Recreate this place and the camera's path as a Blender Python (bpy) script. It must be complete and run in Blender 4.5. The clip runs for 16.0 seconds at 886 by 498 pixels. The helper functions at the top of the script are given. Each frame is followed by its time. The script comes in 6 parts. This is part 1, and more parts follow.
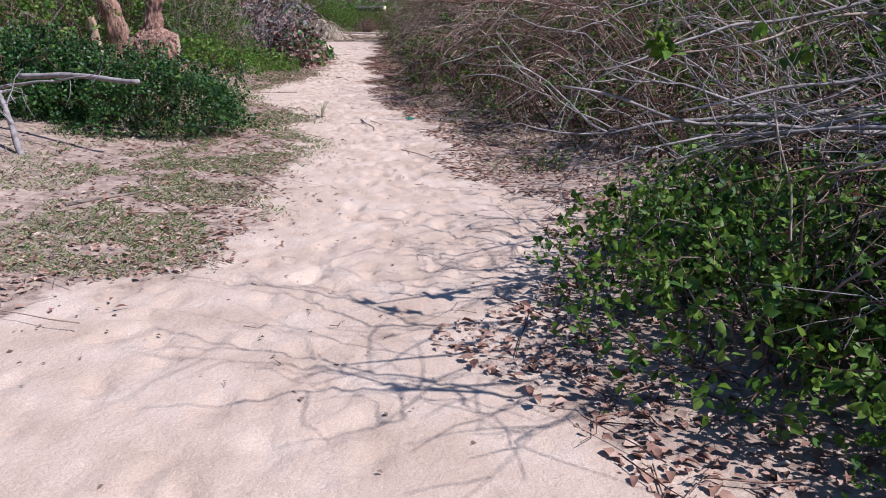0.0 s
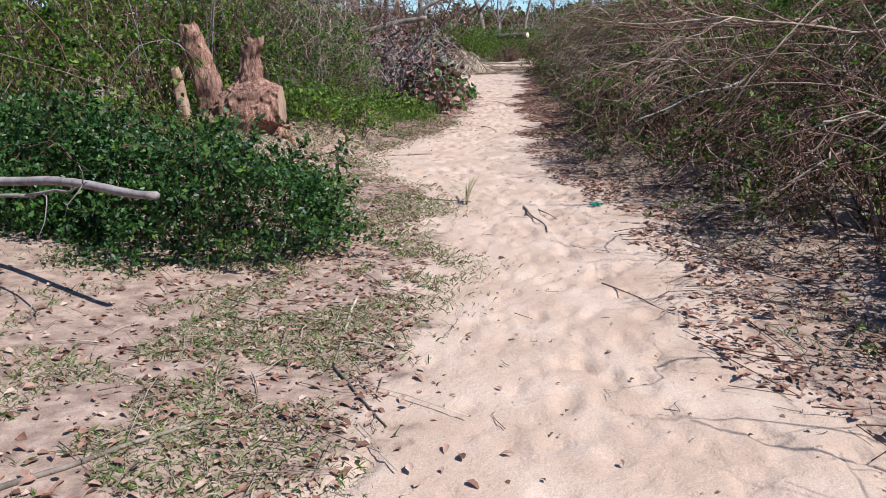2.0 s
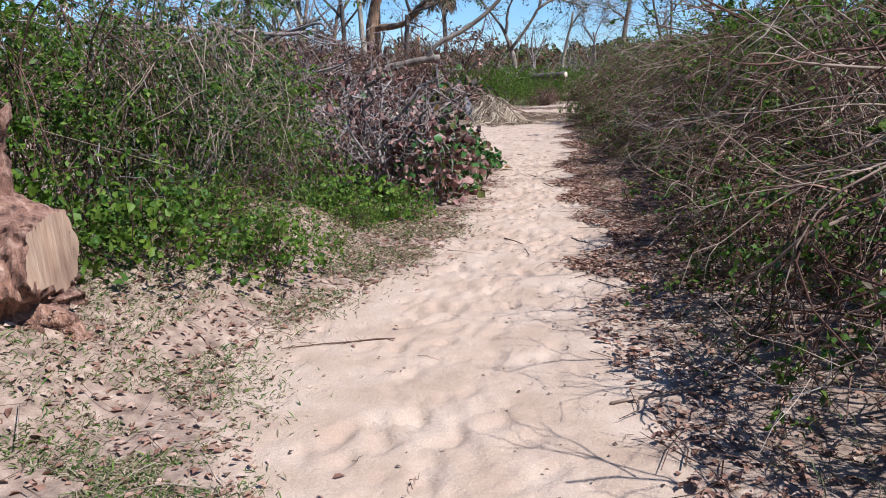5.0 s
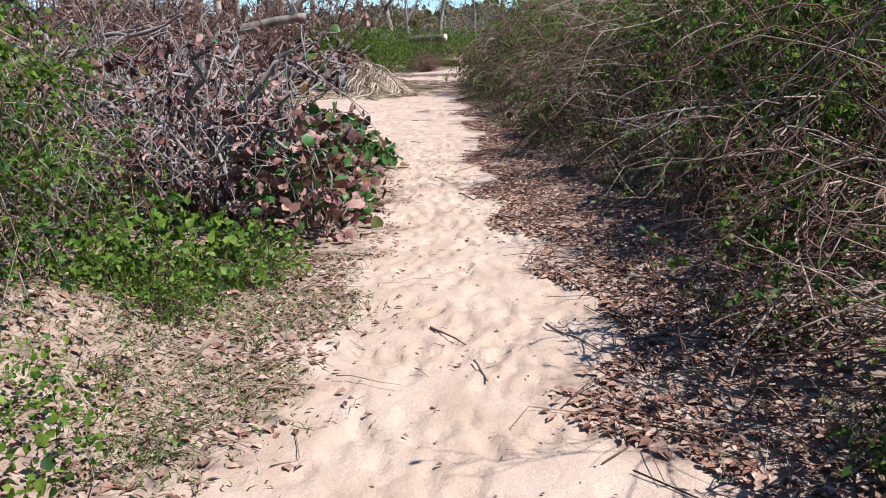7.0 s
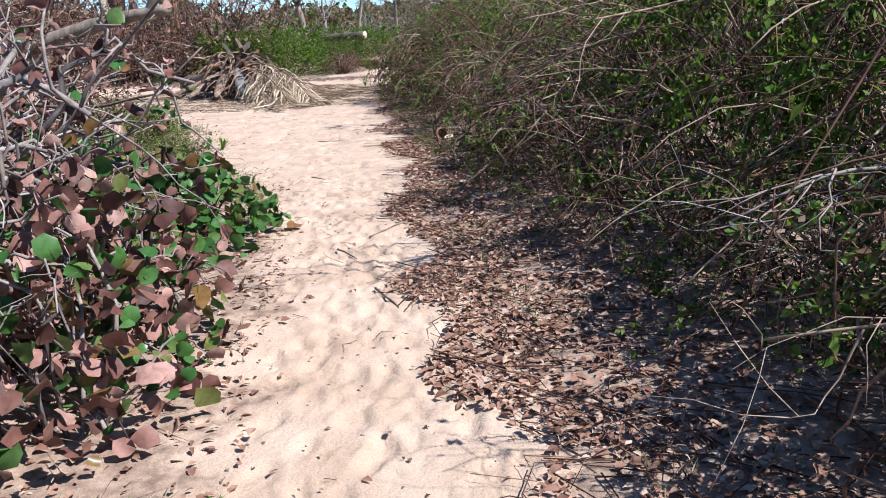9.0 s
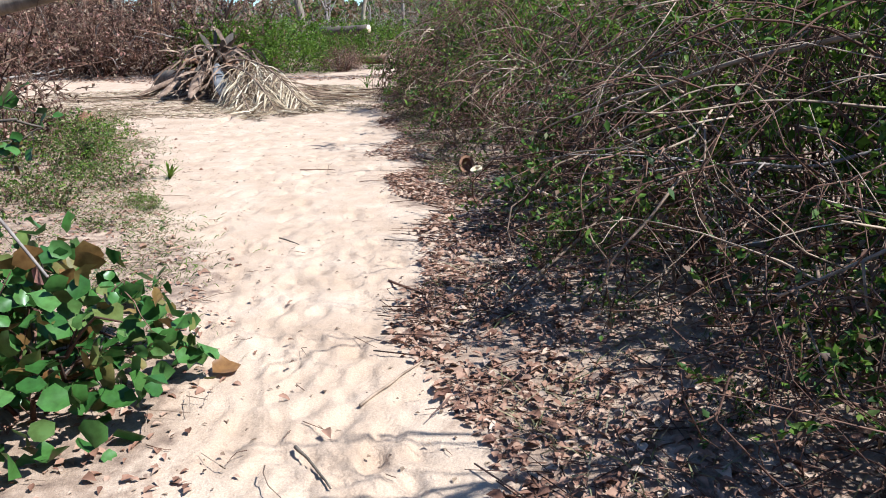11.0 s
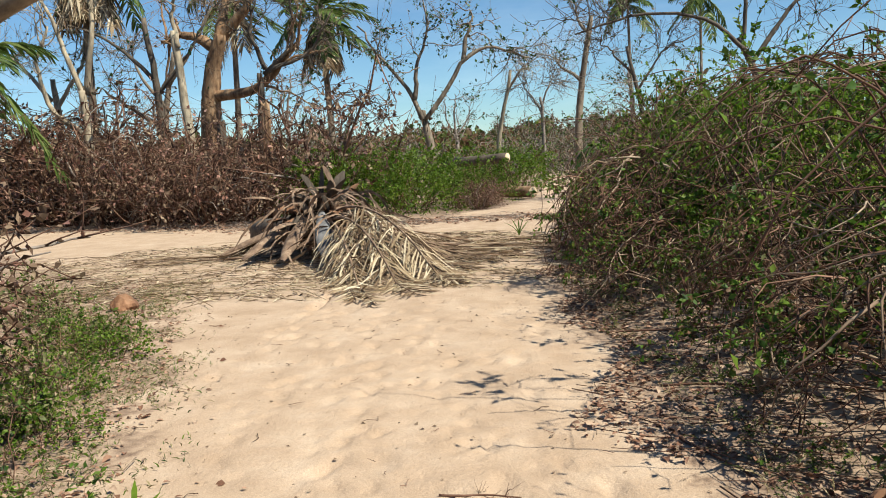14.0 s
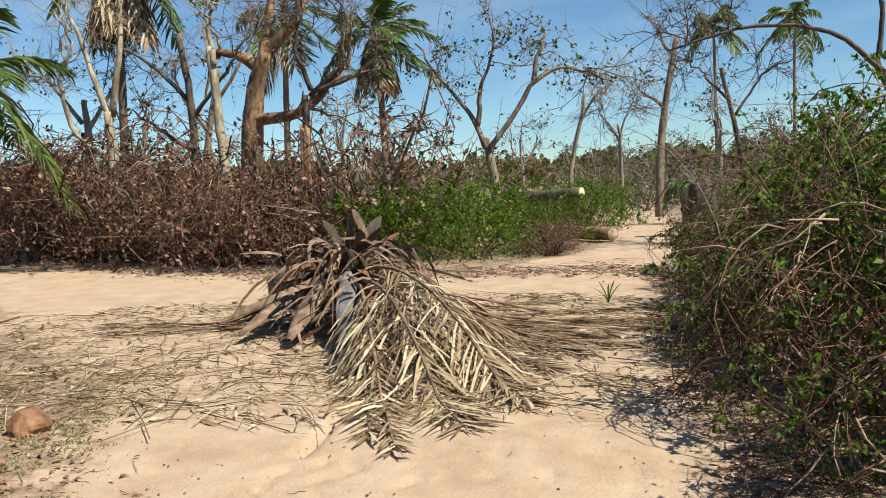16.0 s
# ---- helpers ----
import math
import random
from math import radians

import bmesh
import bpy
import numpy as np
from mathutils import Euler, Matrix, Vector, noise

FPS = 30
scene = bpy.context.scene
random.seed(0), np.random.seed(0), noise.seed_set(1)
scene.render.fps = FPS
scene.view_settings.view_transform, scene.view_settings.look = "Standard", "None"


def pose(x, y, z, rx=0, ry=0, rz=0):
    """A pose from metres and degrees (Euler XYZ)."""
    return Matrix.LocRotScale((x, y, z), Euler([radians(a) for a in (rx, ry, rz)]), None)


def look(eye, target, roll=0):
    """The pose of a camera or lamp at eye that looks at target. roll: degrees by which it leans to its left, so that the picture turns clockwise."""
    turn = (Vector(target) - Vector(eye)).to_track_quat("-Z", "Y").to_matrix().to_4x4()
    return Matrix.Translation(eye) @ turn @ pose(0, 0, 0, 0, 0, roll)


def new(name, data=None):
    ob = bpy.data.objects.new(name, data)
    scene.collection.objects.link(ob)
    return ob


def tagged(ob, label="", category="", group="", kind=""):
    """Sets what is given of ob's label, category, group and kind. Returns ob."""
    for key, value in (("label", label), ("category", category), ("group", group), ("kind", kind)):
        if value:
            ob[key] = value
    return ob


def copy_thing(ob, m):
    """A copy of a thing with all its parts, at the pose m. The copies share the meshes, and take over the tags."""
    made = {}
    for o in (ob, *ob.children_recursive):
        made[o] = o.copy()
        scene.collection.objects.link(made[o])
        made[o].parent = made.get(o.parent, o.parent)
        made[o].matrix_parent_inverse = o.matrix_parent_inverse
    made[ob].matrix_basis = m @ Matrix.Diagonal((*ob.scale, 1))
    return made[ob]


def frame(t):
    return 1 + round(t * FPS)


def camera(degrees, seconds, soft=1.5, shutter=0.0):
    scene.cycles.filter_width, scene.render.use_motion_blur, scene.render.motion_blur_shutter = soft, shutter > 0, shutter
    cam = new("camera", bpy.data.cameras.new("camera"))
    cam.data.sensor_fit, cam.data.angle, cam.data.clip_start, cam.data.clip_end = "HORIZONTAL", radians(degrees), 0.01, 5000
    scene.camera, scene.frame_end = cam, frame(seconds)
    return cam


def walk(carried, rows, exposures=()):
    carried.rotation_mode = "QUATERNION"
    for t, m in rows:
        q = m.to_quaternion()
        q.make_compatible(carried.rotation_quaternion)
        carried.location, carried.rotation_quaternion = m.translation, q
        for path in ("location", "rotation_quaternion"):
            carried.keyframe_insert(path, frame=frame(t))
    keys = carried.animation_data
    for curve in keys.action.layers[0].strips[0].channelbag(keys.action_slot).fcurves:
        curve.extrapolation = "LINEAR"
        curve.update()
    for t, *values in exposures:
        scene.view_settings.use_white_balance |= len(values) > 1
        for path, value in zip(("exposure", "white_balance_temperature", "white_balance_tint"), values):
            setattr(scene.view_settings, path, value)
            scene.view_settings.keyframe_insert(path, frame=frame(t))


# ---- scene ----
cam = camera(57.2, 16.0, soft=1.0)
PATH = [
    (0, (0.026, 0.005, 1.269), (0.022, 1.921, 0.696), 1.7),
    (0.5, (-0.105, 0.802, 1.256), (-0.05, 2.723, 0.7), 2.1),
    (1, (-0.234, 1.592, 1.272), (-0.368, 3.526, 0.781), 0.1),
    (1.5, (-0.433, 2.345, 1.313), (-0.698, 4.264, 0.818), -1.6),
    (2, (-0.51, 3.104, 1.331), (-0.848, 5.005, 0.812), -0.8),
    (2.5, (-0.639, 3.856, 1.31), (-0.881, 5.763, 0.759), -0.1),
    (3, (-0.662, 4.697, 1.34), (-0.858, 6.625, 0.848), 0.4),
    (3.5, (-0.791, 5.505, 1.352), (-0.982, 7.421, 0.812), 0.3),
    (4, (-0.797, 6.335, 1.395), (-1.026, 8.26, 0.902), -0.9),
    (4.5, (-0.983, 7.169, 1.387), (-1.426, 9.017, 0.761), -0.5),
    (5, (-1.027, 7.99, 1.405), (-1.453, 9.897, 0.974), -1.5),
    (5.2, (-1.076, 8.294, 1.425), (-1.483, 10.214, 1.043), -1.5),
    (7.3, (-1.781, 11.418, 1.407), (-1.884, 13.343, 0.874), -1.3),
    (7.5, (-1.831, 11.75, 1.383), (-1.915, 13.687, 0.889), -1.0),
    (8, (-1.811, 12.457, 1.371), (-1.68, 14.374, 0.814), -1.1),
    (8.2, (-1.781, 12.773, 1.383), (-1.73, 14.7, 0.85), -1.9),
    (10.3, (-1.641, 15.344, 1.305), (-1.6, 17.265, 0.752), -2.9),
    (10.5, (-1.681, 15.644, 1.327), (-1.67, 17.566, 0.771), -2.5),
    (11, (-1.808, 16.438, 1.325), (-1.763, 18.362, 0.781), -0.9),
    (11.5, (-1.892, 17.253, 1.337), (-1.887, 19.184, 0.814), -0.3),
    (12, (-2.061, 17.958, 1.357), (-2.14, 19.897, 0.874), -0.6),
    (12.5, (-2.149, 18.695, 1.353), (-2.316, 20.656, 1.001), -1.0),
    (13, (-2.3, 19.376, 1.376), (-2.568, 21.337, 1.087), -1.3),
    (13.5, (-2.37, 20.134, 1.357), (-2.662, 22.094, 1.08), -2.8),
    (14, (-2.483, 20.888, 1.335), (-2.738, 22.857, 1.097), -3.2),
    (14.5, (-2.503, 21.486, 1.346), (-2.794, 23.447, 1.084), -2.2),
    (15, (-2.586, 22.264, 1.377), (-2.914, 24.216, 1.095), -1.3),
    (15.5, (-2.694, 22.948, 1.493), (-3.02, 24.908, 1.266), -2.1),
    (16, (-2.871, 23.691, 1.486), (-3.273, 25.644, 1.32), -2.3),
]
EXPOSURES = [(0, 0.68, 5350, 17), (0.6, 0.72, 5200, 17), (1.5, 0.73, 5450, 13), (2.5, 0.68, 5700, 13), (4.0, 0.74, 5550, 13), (5.0, 0.67, 5550, 13), (7.5, 0.95, 5750, 13), (9.0, 0.99, 5700, 12), (10.5, 1.13, 5650, 7), (12.0, 0.99, 5500, 4), (13.2, 0.74, 6650, 2), (16, 0.68, 7050, 2)]
walk(cam, [(t, look(eye, target, roll)) for t, eye, target, roll in PATH], EXPOSURES)

# ---------------------------------------------------------------- world and sun
SUN_EL, SUN_AZ = 53.0, 112.0          # azimuth clockwise from +y
sun_dir = Vector((math.sin(radians(SUN_AZ)) * math.cos(radians(SUN_EL)),
                  math.cos(radians(SUN_AZ)) * math.cos(radians(SUN_EL)), math.sin(radians(SUN_EL))))
world = bpy.data.worlds.new("sky")
scene.world = world
world.use_nodes = True
wn, wl = world.node_tree.nodes, world.node_tree.links
sky = wn.new("ShaderNodeTexSky")
sky.sky_type, sky.sun_disc = "NISHITA", False
sky.sun_elevation, sky.sun_rotation = radians(SUN_EL), radians(SUN_AZ)
sky.air_density, sky.dust_density, sky.ozone_density = 0.9, 0.1, 3.5
tint = wn.new("ShaderNodeMix")
tint.data_type, tint.blend_type = "RGBA", "MULTIPLY"
tint.inputs["Factor"].default_value, tint.inputs["B"].default_value = 1.0, (0.80, 1.01, 1.19, 1)
wl.new(sky.outputs[0], tint.inputs["A"])
# thin high cloud all over the sky
co, mp, cl, cr, ad = (wn.new("ShaderNode" + k_) for k_ in ("TexCoord", "Mapping", "TexNoise", "ValToRGB", "Mix"))
mp.inputs["Scale"].default_value = (1.6, 1.6, 5.0)
cl.inputs["Scale"].default_value, cl.inputs["Detail"].default_value, cl.inputs["Roughness"].default_value = 2.2, 6.0, 0.6
cr.color_ramp.elements[0].position, cr.color_ramp.elements[1].position = 0.48, 0.8
wl.new(co.outputs["Generated"], mp.inputs["Vector"])
wl.new(mp.outputs["Vector"], cl.inputs["Vector"])
wl.new(cl.outputs[0], cr.inputs[0])
ad.data_type, ad.blend_type = "RGBA", "ADD"
ad.inputs["B"].default_value = (1.5, 1.3, 1.0, 1)
wl.new(cr.outputs[0], ad.inputs["Factor"])
wl.new(tint.outputs["Result"], ad.inputs["A"])
wl.new(ad.outputs["Result"], wn["Background"].inputs[0])
wn["Background"].inputs[1].default_value = 0.069
sun = new("sun", bpy.data.lights.new("sun", "SUN"))
sun.data.energy, sun.data.angle, sun.data.color = 5.0, radians(0.5), (1.0, 0.95, 0.88)
sun.matrix_world = look(sun_dir * 50, (0, 0, 0))


# ---------------------------------------------------------------- materials
def nodes(name):
    m = bpy.data.materials.new(name)
    m.use_nodes = True
    return m, m.node_tree.nodes, m.node_tree.links, m.node_tree.nodes["Principled BSDF"]


def ramp(n, cols, stops=None):
    r = n.new("ShaderNodeValToRGB")
    e = r.color_ramp.elements
    stops = stops or [i / (len(cols) - 1) for i in range(len(cols))]
    while len(e) < len(cols):
        e.new(0.5)
    for k, (c, s) in enumerate(zip(cols, stops)):
        e[k].position, e[k].color = s, (*c, 1)
    return r


def noise_tex(n, l, scale, detail=4, stretch=None, rough=0.6):
    t, c = n.new("ShaderNodeTexNoise"), n.new("ShaderNodeTexCoord")
    t.inputs["Scale"].default_value, t.inputs["Detail"].default_value = scale, detail
    t.inputs["Roughness"].default_value = rough
    if stretch:
        mp = n.new("ShaderNodeMapping")
        mp.inputs["Scale"].default_value = stretch
        l.new(c.outputs["Object"], mp.inputs[0])
        l.new(mp.outputs[0], t.inputs["Vector"])
    else:
        l.new(c.outputs["Object"], t.inputs["Vector"])
    return t


def mixc(n, l, a, b, fac, mode="MIX"):
    m = n.new("ShaderNodeMix")
    m.data_type, m.blend_type = "RGBA", mode
    for sock, v in ((m.inputs["Factor"], fac), (m.inputs["A"], a), (m.inputs["B"], b)):
        if hasattr(v, "is_linked"):
            l.new(v, sock)
        else:
            sock.default_value = v if isinstance(v, (int, float)) else (*v, 1)
    return m.outputs["Result"]


def bump(n, l, b, height, strength, dist):
    k = n.new("ShaderNodeBump")
    k.inputs["Strength"].default_value, k.inputs["Distance"].default_value = strength, dist
    l.new(height, k.inputs["Height"])
    l.new(k.outputs[0], b.inputs["Normal"])


def leaf_mat(name, cols, rough=0.55, through_light=0.42):
    """Leaves: each island takes its own tone; blotches within; light comes through."""
    m, n, l, b = nodes(name)
    g = n.new("ShaderNodeNewGeometry")
    r = ramp(n, cols)
    l.new(g.outputs["Random Per Island"], r.inputs[0])
    t = noise_tex(n, l, 30, 3)
    dark = mixc(n, l, r.outputs[0], (0.6, 0.55, 0.5), 1.0, "MULTIPLY")
    rr = ramp(n, [(0, 0, 0), (1, 1, 1)], [0.35, 0.75])
    l.new(t.outputs[0], rr.inputs[0])
    col = mixc(n, l, r.outputs[0], dark, rr.outputs[0])
    l.new(col, b.inputs["Base Color"])
    b.inputs["Roughness"].default_value = rough
    b.inputs["Specular IOR Level"].default_value = 0.25
    if through_light:
        tr, mx = n.new("ShaderNodeBsdfTranslucent"), n.new("ShaderNodeMixShader")
        l.new(col, tr.inputs[0])
        mx.inputs[0].default_value = through_light
        l.new(b.outputs[0], mx.inputs[1])
        l.new(tr.outputs[0], mx.inputs[2])
        l.new(mx.outputs[0], n["Material Output"].inputs[0])
    return m


def bark_mat(name, lo, mid, hi, scale=9, stretch=(1, 1, 0.25), depth=0.02, strength=0.7):
    m, n, l, b = nodes(name)
    t = noise_tex(n, l, scale, 6, stretch, 0.65)
    big = noise_tex(n, l, 1.7, 3)
    r = ramp(n, [lo, mid, hi], [0.32, 0.52, 0.72])
    l.new(t.outputs[0], r.inputs[0])
    r2 = ramp(n, [(0.62, 0.6, 0.58), (1.12, 1.1, 1.05)], [0.35, 0.65])
    l.new(big.outputs[0], r2.inputs[0])
    l.new(mixc(n, l, r.outputs[0], r2.outputs[0], 1.0, "MULTIPLY"), b.inputs["Base Color"])
    b.inputs["Roughness"].default_value = 0.85
    bump(n, l, b, t.outputs[0], strength, depth)
    return m


def twig_mat(name, cols):
    m, n, l, b = nodes(name)
    g = n.new("ShaderNodeNewGeometry")
    r = ramp(n, cols)
    l.new(g.outputs["Random Per Island"], r.inputs[0])
    t = noise_tex(n, l, 14, 4)
    rr = ramp(n, [(0.55, 0.52, 0.5), (1.15, 1.12, 1.1)], [0.35, 0.68])
    l.new(t.outputs[0], rr.inputs[0])
    l.new(mixc(n, l, r.outputs[0], rr.outputs[0], 1.0, "MULTIPLY"), b.inputs["Base Color"])
    b.inputs["Roughness"].default_value = 0.85
    b.inputs["Specular IOR Level"].default_value = 0.2
    return m


def ground_mat():
    """Sand in the trodden way, brown litter soil beside it; the attribute 'sand' gives the distance to the edge."""
    m, n, l, b = nodes("sand_and_soil")
    at = n.new("ShaderNodeAttribute")
    at.attribute_name = "sand"
    wob, mid, grain = noise_tex(n, l, 2.6, 6), noise_tex(n, l, 11, 5), noise_tex(n, l, 160, 3)
    add = n.new("ShaderNodeMath")
    add.operation = "MULTIPLY_ADD"
    l.new(wob.outputs[0], add.inputs[0])
    add.inputs[1].default_value = 1.1
    l.new(at.outputs["Fac"], add.inputs[2])
    add2 = n.new("ShaderNodeMath")
    add2.operation = "MULTIPLY_ADD"
    l.new(mid.outputs[0], add2.inputs[0])
    add2.inputs[1].default_value = 0.6
    l.new(add.outputs[0], add2.inputs[2])
    edge = ramp(n, [(0, 0, 0), (1, 1, 1)], [0.80, 1.04])
    l.new(add2.outputs[0], edge.inputs[0])
    sand = ramp(n, [(0.35, 0.245, 0.165), (0.42, 0.305, 0.215), (0.48, 0.365, 0.27)], [0.3, 0.5, 0.7])
    l.new(wob.outputs[0], sand.inputs[0])
    g2 = ramp(n, [(0.78, 0.76, 0.74), (1.1, 1.1, 1.1)], [0.3, 0.7])
    l.new(grain.outputs[0], g2.inputs[0])
    sandc = mixc(n, l, sand.outputs[0], g2.outputs[0], 1.0, "MULTIPLY")
    soil = ramp(n, [(0.155, 0.1, 0.07), (0.275, 0.19, 0.132), (0.4, 0.29, 0.21)], [0.32, 0.5, 0.7])
    l.new(mid.outputs[0], soil.inputs[0])
    soilc = mixc(n, l, soil.outputs[0], g2.outputs[0], 1.0, "MULTIPLY")
    l.new(mixc(n, l, soilc, sandc, edge.outputs[0]), b.inputs["Base Color"])
    b.inputs["Roughness"].default_value = 0.95
    hs = n.new("ShaderNodeMath")
    hs.operation = "MULTIPLY_ADD"
    fine = noise_tex(n, l, 38, 6)
    l.new(grain.outputs[0], hs.inputs[0])
    hs.inputs[1].default_value = 0.3
    l.new(fine.outputs[0], hs.inputs[2])
    bump(n, l, b, hs.outputs[0], 0.7, 0.012)
    return m


M_GROUND = ground_mat()
M_LEAF = leaf_mat("green_leaf", [(0.022, 0.058, 0.009), (0.062, 0.135, 0.017), (0.12, 0.21, 0.026), (0.2, 0.29, 0.045)])
M_LEAF_DARK = leaf_mat("dark_green_leaf", [(0.012, 0.038, 0.010), (0.025, 0.07, 0.014), (0.045, 0.105, 0.02), (0.09, 0.16, 0.04)], 0.42, 0.22)
M_LEAF_BRIGHT = leaf_mat("bright_green_leaf", [(0.06, 0.13, 0.012), (0.12, 0.21, 0.02), (0.21, 0.31, 0.035)], 0.5, 0.48)
M_LEAF_MIX = leaf_mat("fading_leaf", [(0.05, 0.10, 0.02), (0.10, 0.13, 0.03), (0.14, 0.085, 0.045), (0.19, 0.105, 0.06), (0.08, 0.045, 0.028)], 0.6, 0.25)
M_DEAD = leaf_mat("dead_leaf", [(0.06, 0.037, 0.026), (0.14, 0.09, 0.06), (0.23, 0.155, 0.105), (0.37, 0.28, 0.19)], 0.7, 0.12)
M_LITTER = leaf_mat("fallen_leaf", [(0.14, 0.065, 0.042), (0.27, 0.145, 0.095), (0.37, 0.225, 0.155), (0.50, 0.37, 0.275)], 0.75, 0.08)
M_GRAPE = leaf_mat("round_green_leaf", [(0.03, 0.09, 0.02), (0.06, 0.15, 0.03), (0.09, 0.19, 0.05), (0.22, 0.11, 0.04)], 0.35, 0.2)
M_GRAPE_DEAD = leaf_mat("withered_round_leaf", [(0.06, 0.028, 0.022), (0.14, 0.062, 0.048), (0.24, 0.12, 0.09), (0.36, 0.19, 0.15), (0.48, 0.31, 0.25)], 0.6, 0.15)
M_GRASS = leaf_mat("dry_grass", [(0.10, 0.13, 0.05), (0.20, 0.19, 0.09), (0.32, 0.27, 0.15), (0.40, 0.33, 0.21)], 0.7, 0.2)
M_STRAW = leaf_mat("dead_palm_leaflet", [(0.07, 0.042, 0.026), (0.2, 0.135, 0.08), (0.42, 0.33, 0.21), (0.68, 0.59, 0.44)], 0.65, 0.1)
M_STRAW_OLD = leaf_mat("old_palm_leaflet", [(0.06, 0.035, 0.022), (0.15, 0.095, 0.058), (0.27, 0.19, 0.12), (0.44, 0.34, 0.23)], 0.75, 0.1)
M_PALM = leaf_mat("palm_leaflet", [(0.05, 0.09, 0.02), (0.09, 0.15, 0.03), (0.16, 0.20, 0.06)], 0.4, 0.25)
M_TWIG = twig_mat("brown_twig", [(0.05, 0.026, 0.018), (0.125, 0.066, 0.045), (0.24, 0.142, 0.1)])
M_CANE = twig_mat("pale_cane", [(0.18, 0.125, 0.088), (0.30, 0.222, 0.16), (0.46, 0.37, 0.28)])
M_GREY = twig_mat("weathered_branch", [(0.15, 0.125, 0.11), (0.25, 0.215, 0.19), (0.36, 0.32, 0.29)])
M_BARK = bark_mat("grey_brown_bark", (0.10, 0.075, 0.055), (0.21, 0.165, 0.125), (0.34, 0.28, 0.22))
M_BARK_RED = bark_mat("warm_brown_bark", (0.12, 0.065, 0.035), (0.27, 0.16, 0.09), (0.42, 0.29, 0.18))
M_BARK_PALE = bark_mat("pale_bark", (0.18, 0.14, 0.10), (0.36, 0.30, 0.22), (0.52, 0.45, 0.35))
M_BARK_DARK = bark_mat("dark_bark", (0.045, 0.035, 0.028), (0.10, 0.078, 0.06), (0.17, 0.135, 0.105))
M_TORN = bark_mat("torn_red_wood", (0.065, 0.028, 0.019), (0.34, 0.175, 0.11), (0.57, 0.38, 0.28), 24, (1, 1, 0.22), 0.06, 1.0)
M_FRESH = bark_mat("sawn_wood", (0.50, 0.38, 0.24), (0.66, 0.53, 0.36), (0.76, 0.65, 0.48), 20, (1, 1, 1), 0.005, 0.4)
M_TAN = bark_mat("splintered_tan_wood", (0.30, 0.18, 0.11), (0.42, 0.28, 0.18), (0.52, 0.38, 0.26), 16, (1, 1, 0.15), 0.03, 0.8)
M_EARTH = bark_mat("red_earth", (0.15, 0.07, 0.045), (0.27, 0.14, 0.095), (0.36, 0.21, 0.15), 12, (1, 1, 1), 0.05, 0.9)
M_HUSK = bark_mat("coconut_husk", (0.12, 0.055, 0.03), (0.24, 0.12, 0.065), (0.34, 0.20, 0.12), 18, (1, 1, 0.3), 0.01, 0.6)
M_BOOT = bark_mat("palm_boot", (0.07, 0.042, 0.028), (0.21, 0.135, 0.092), (0.42, 0.32, 0.235), 8, (1, 1, 0.12), 0.02, 0.7)
M_FLESH = bark_mat("coconut_flesh", (0.55, 0.42, 0.25), (0.68, 0.55, 0.36), (0.75, 0.63, 0.45), 10, (1, 1, 1), 0.004, 0.3)
M_SPATHE = bark_mat("grey_spathe", (0.07, 0.07, 0.075), (0.14, 0.14, 0.15), (0.22, 0.22, 0.235), 9, (1, 1, 0.1), 0.01, 0.6)
M_NET = leaf_mat("green_plastic_net", [(0.02, 0.22, 0.16), (0.03, 0.30, 0.22)], 0.4, 0.1)


# ---------------------------------------------------------------- mesh tools
def mesh_of(name, V, faces):
    """A mesh from vertices and face arrays (each n x 3 or n x 4)."""
    me = bpy.data.meshes.new(name)
    V = np.asarray(V, dtype=np.float32)
    faces = [np.asarray(f, dtype=np.int32) for f in faces if len(f)]
    me.vertices.add(len(V))
    me.vertices.foreach_set("co", V.ravel())
    loops = np.concatenate([f.ravel() for f in faces])
    tot = np.concatenate([np.full(len(f), f.shape[1], dtype=np.int32) for f in faces])
    me.loops.add(len(loops))
    me.loops.foreach_set("vertex_index", loops)
    me.polygons.add(len(tot))
    me.polygons.foreach_set("loop_start", np.concatenate([[0], np.cumsum(tot)[:-1]]).astype(np.int32))
    me.polygons.foreach_set("loop_total", tot)
    me.update(calc_edges=True)
    return me


class Soup:
    """Collects geometry for one mesh."""

    def __init__(self):
        self.v, self.f3, self.f4, self.n = [], [], [], 0

    def add(self, V, F):
        V, F = np.asarray(V, dtype=np.float32).reshape(-1, 3), np.asarray(F, dtype=np.int32)
        (self.f4 if F.shape[1] == 4 else self.f3).append(F + self.n)
        self.v.append(V)
        self.n += len(V)

    def mesh(self, name):
        fs = []
        if self.f3:
            fs.append(np.concatenate(self.f3))
        if self.f4:
            fs.append(np.concatenate(self.f4))
        return mesh_of(name, np.concatenate(self.v), fs)


def unit(a):
    return a / np.maximum(np.linalg.norm(a, axis=-1, keepdims=True), 1e-9)


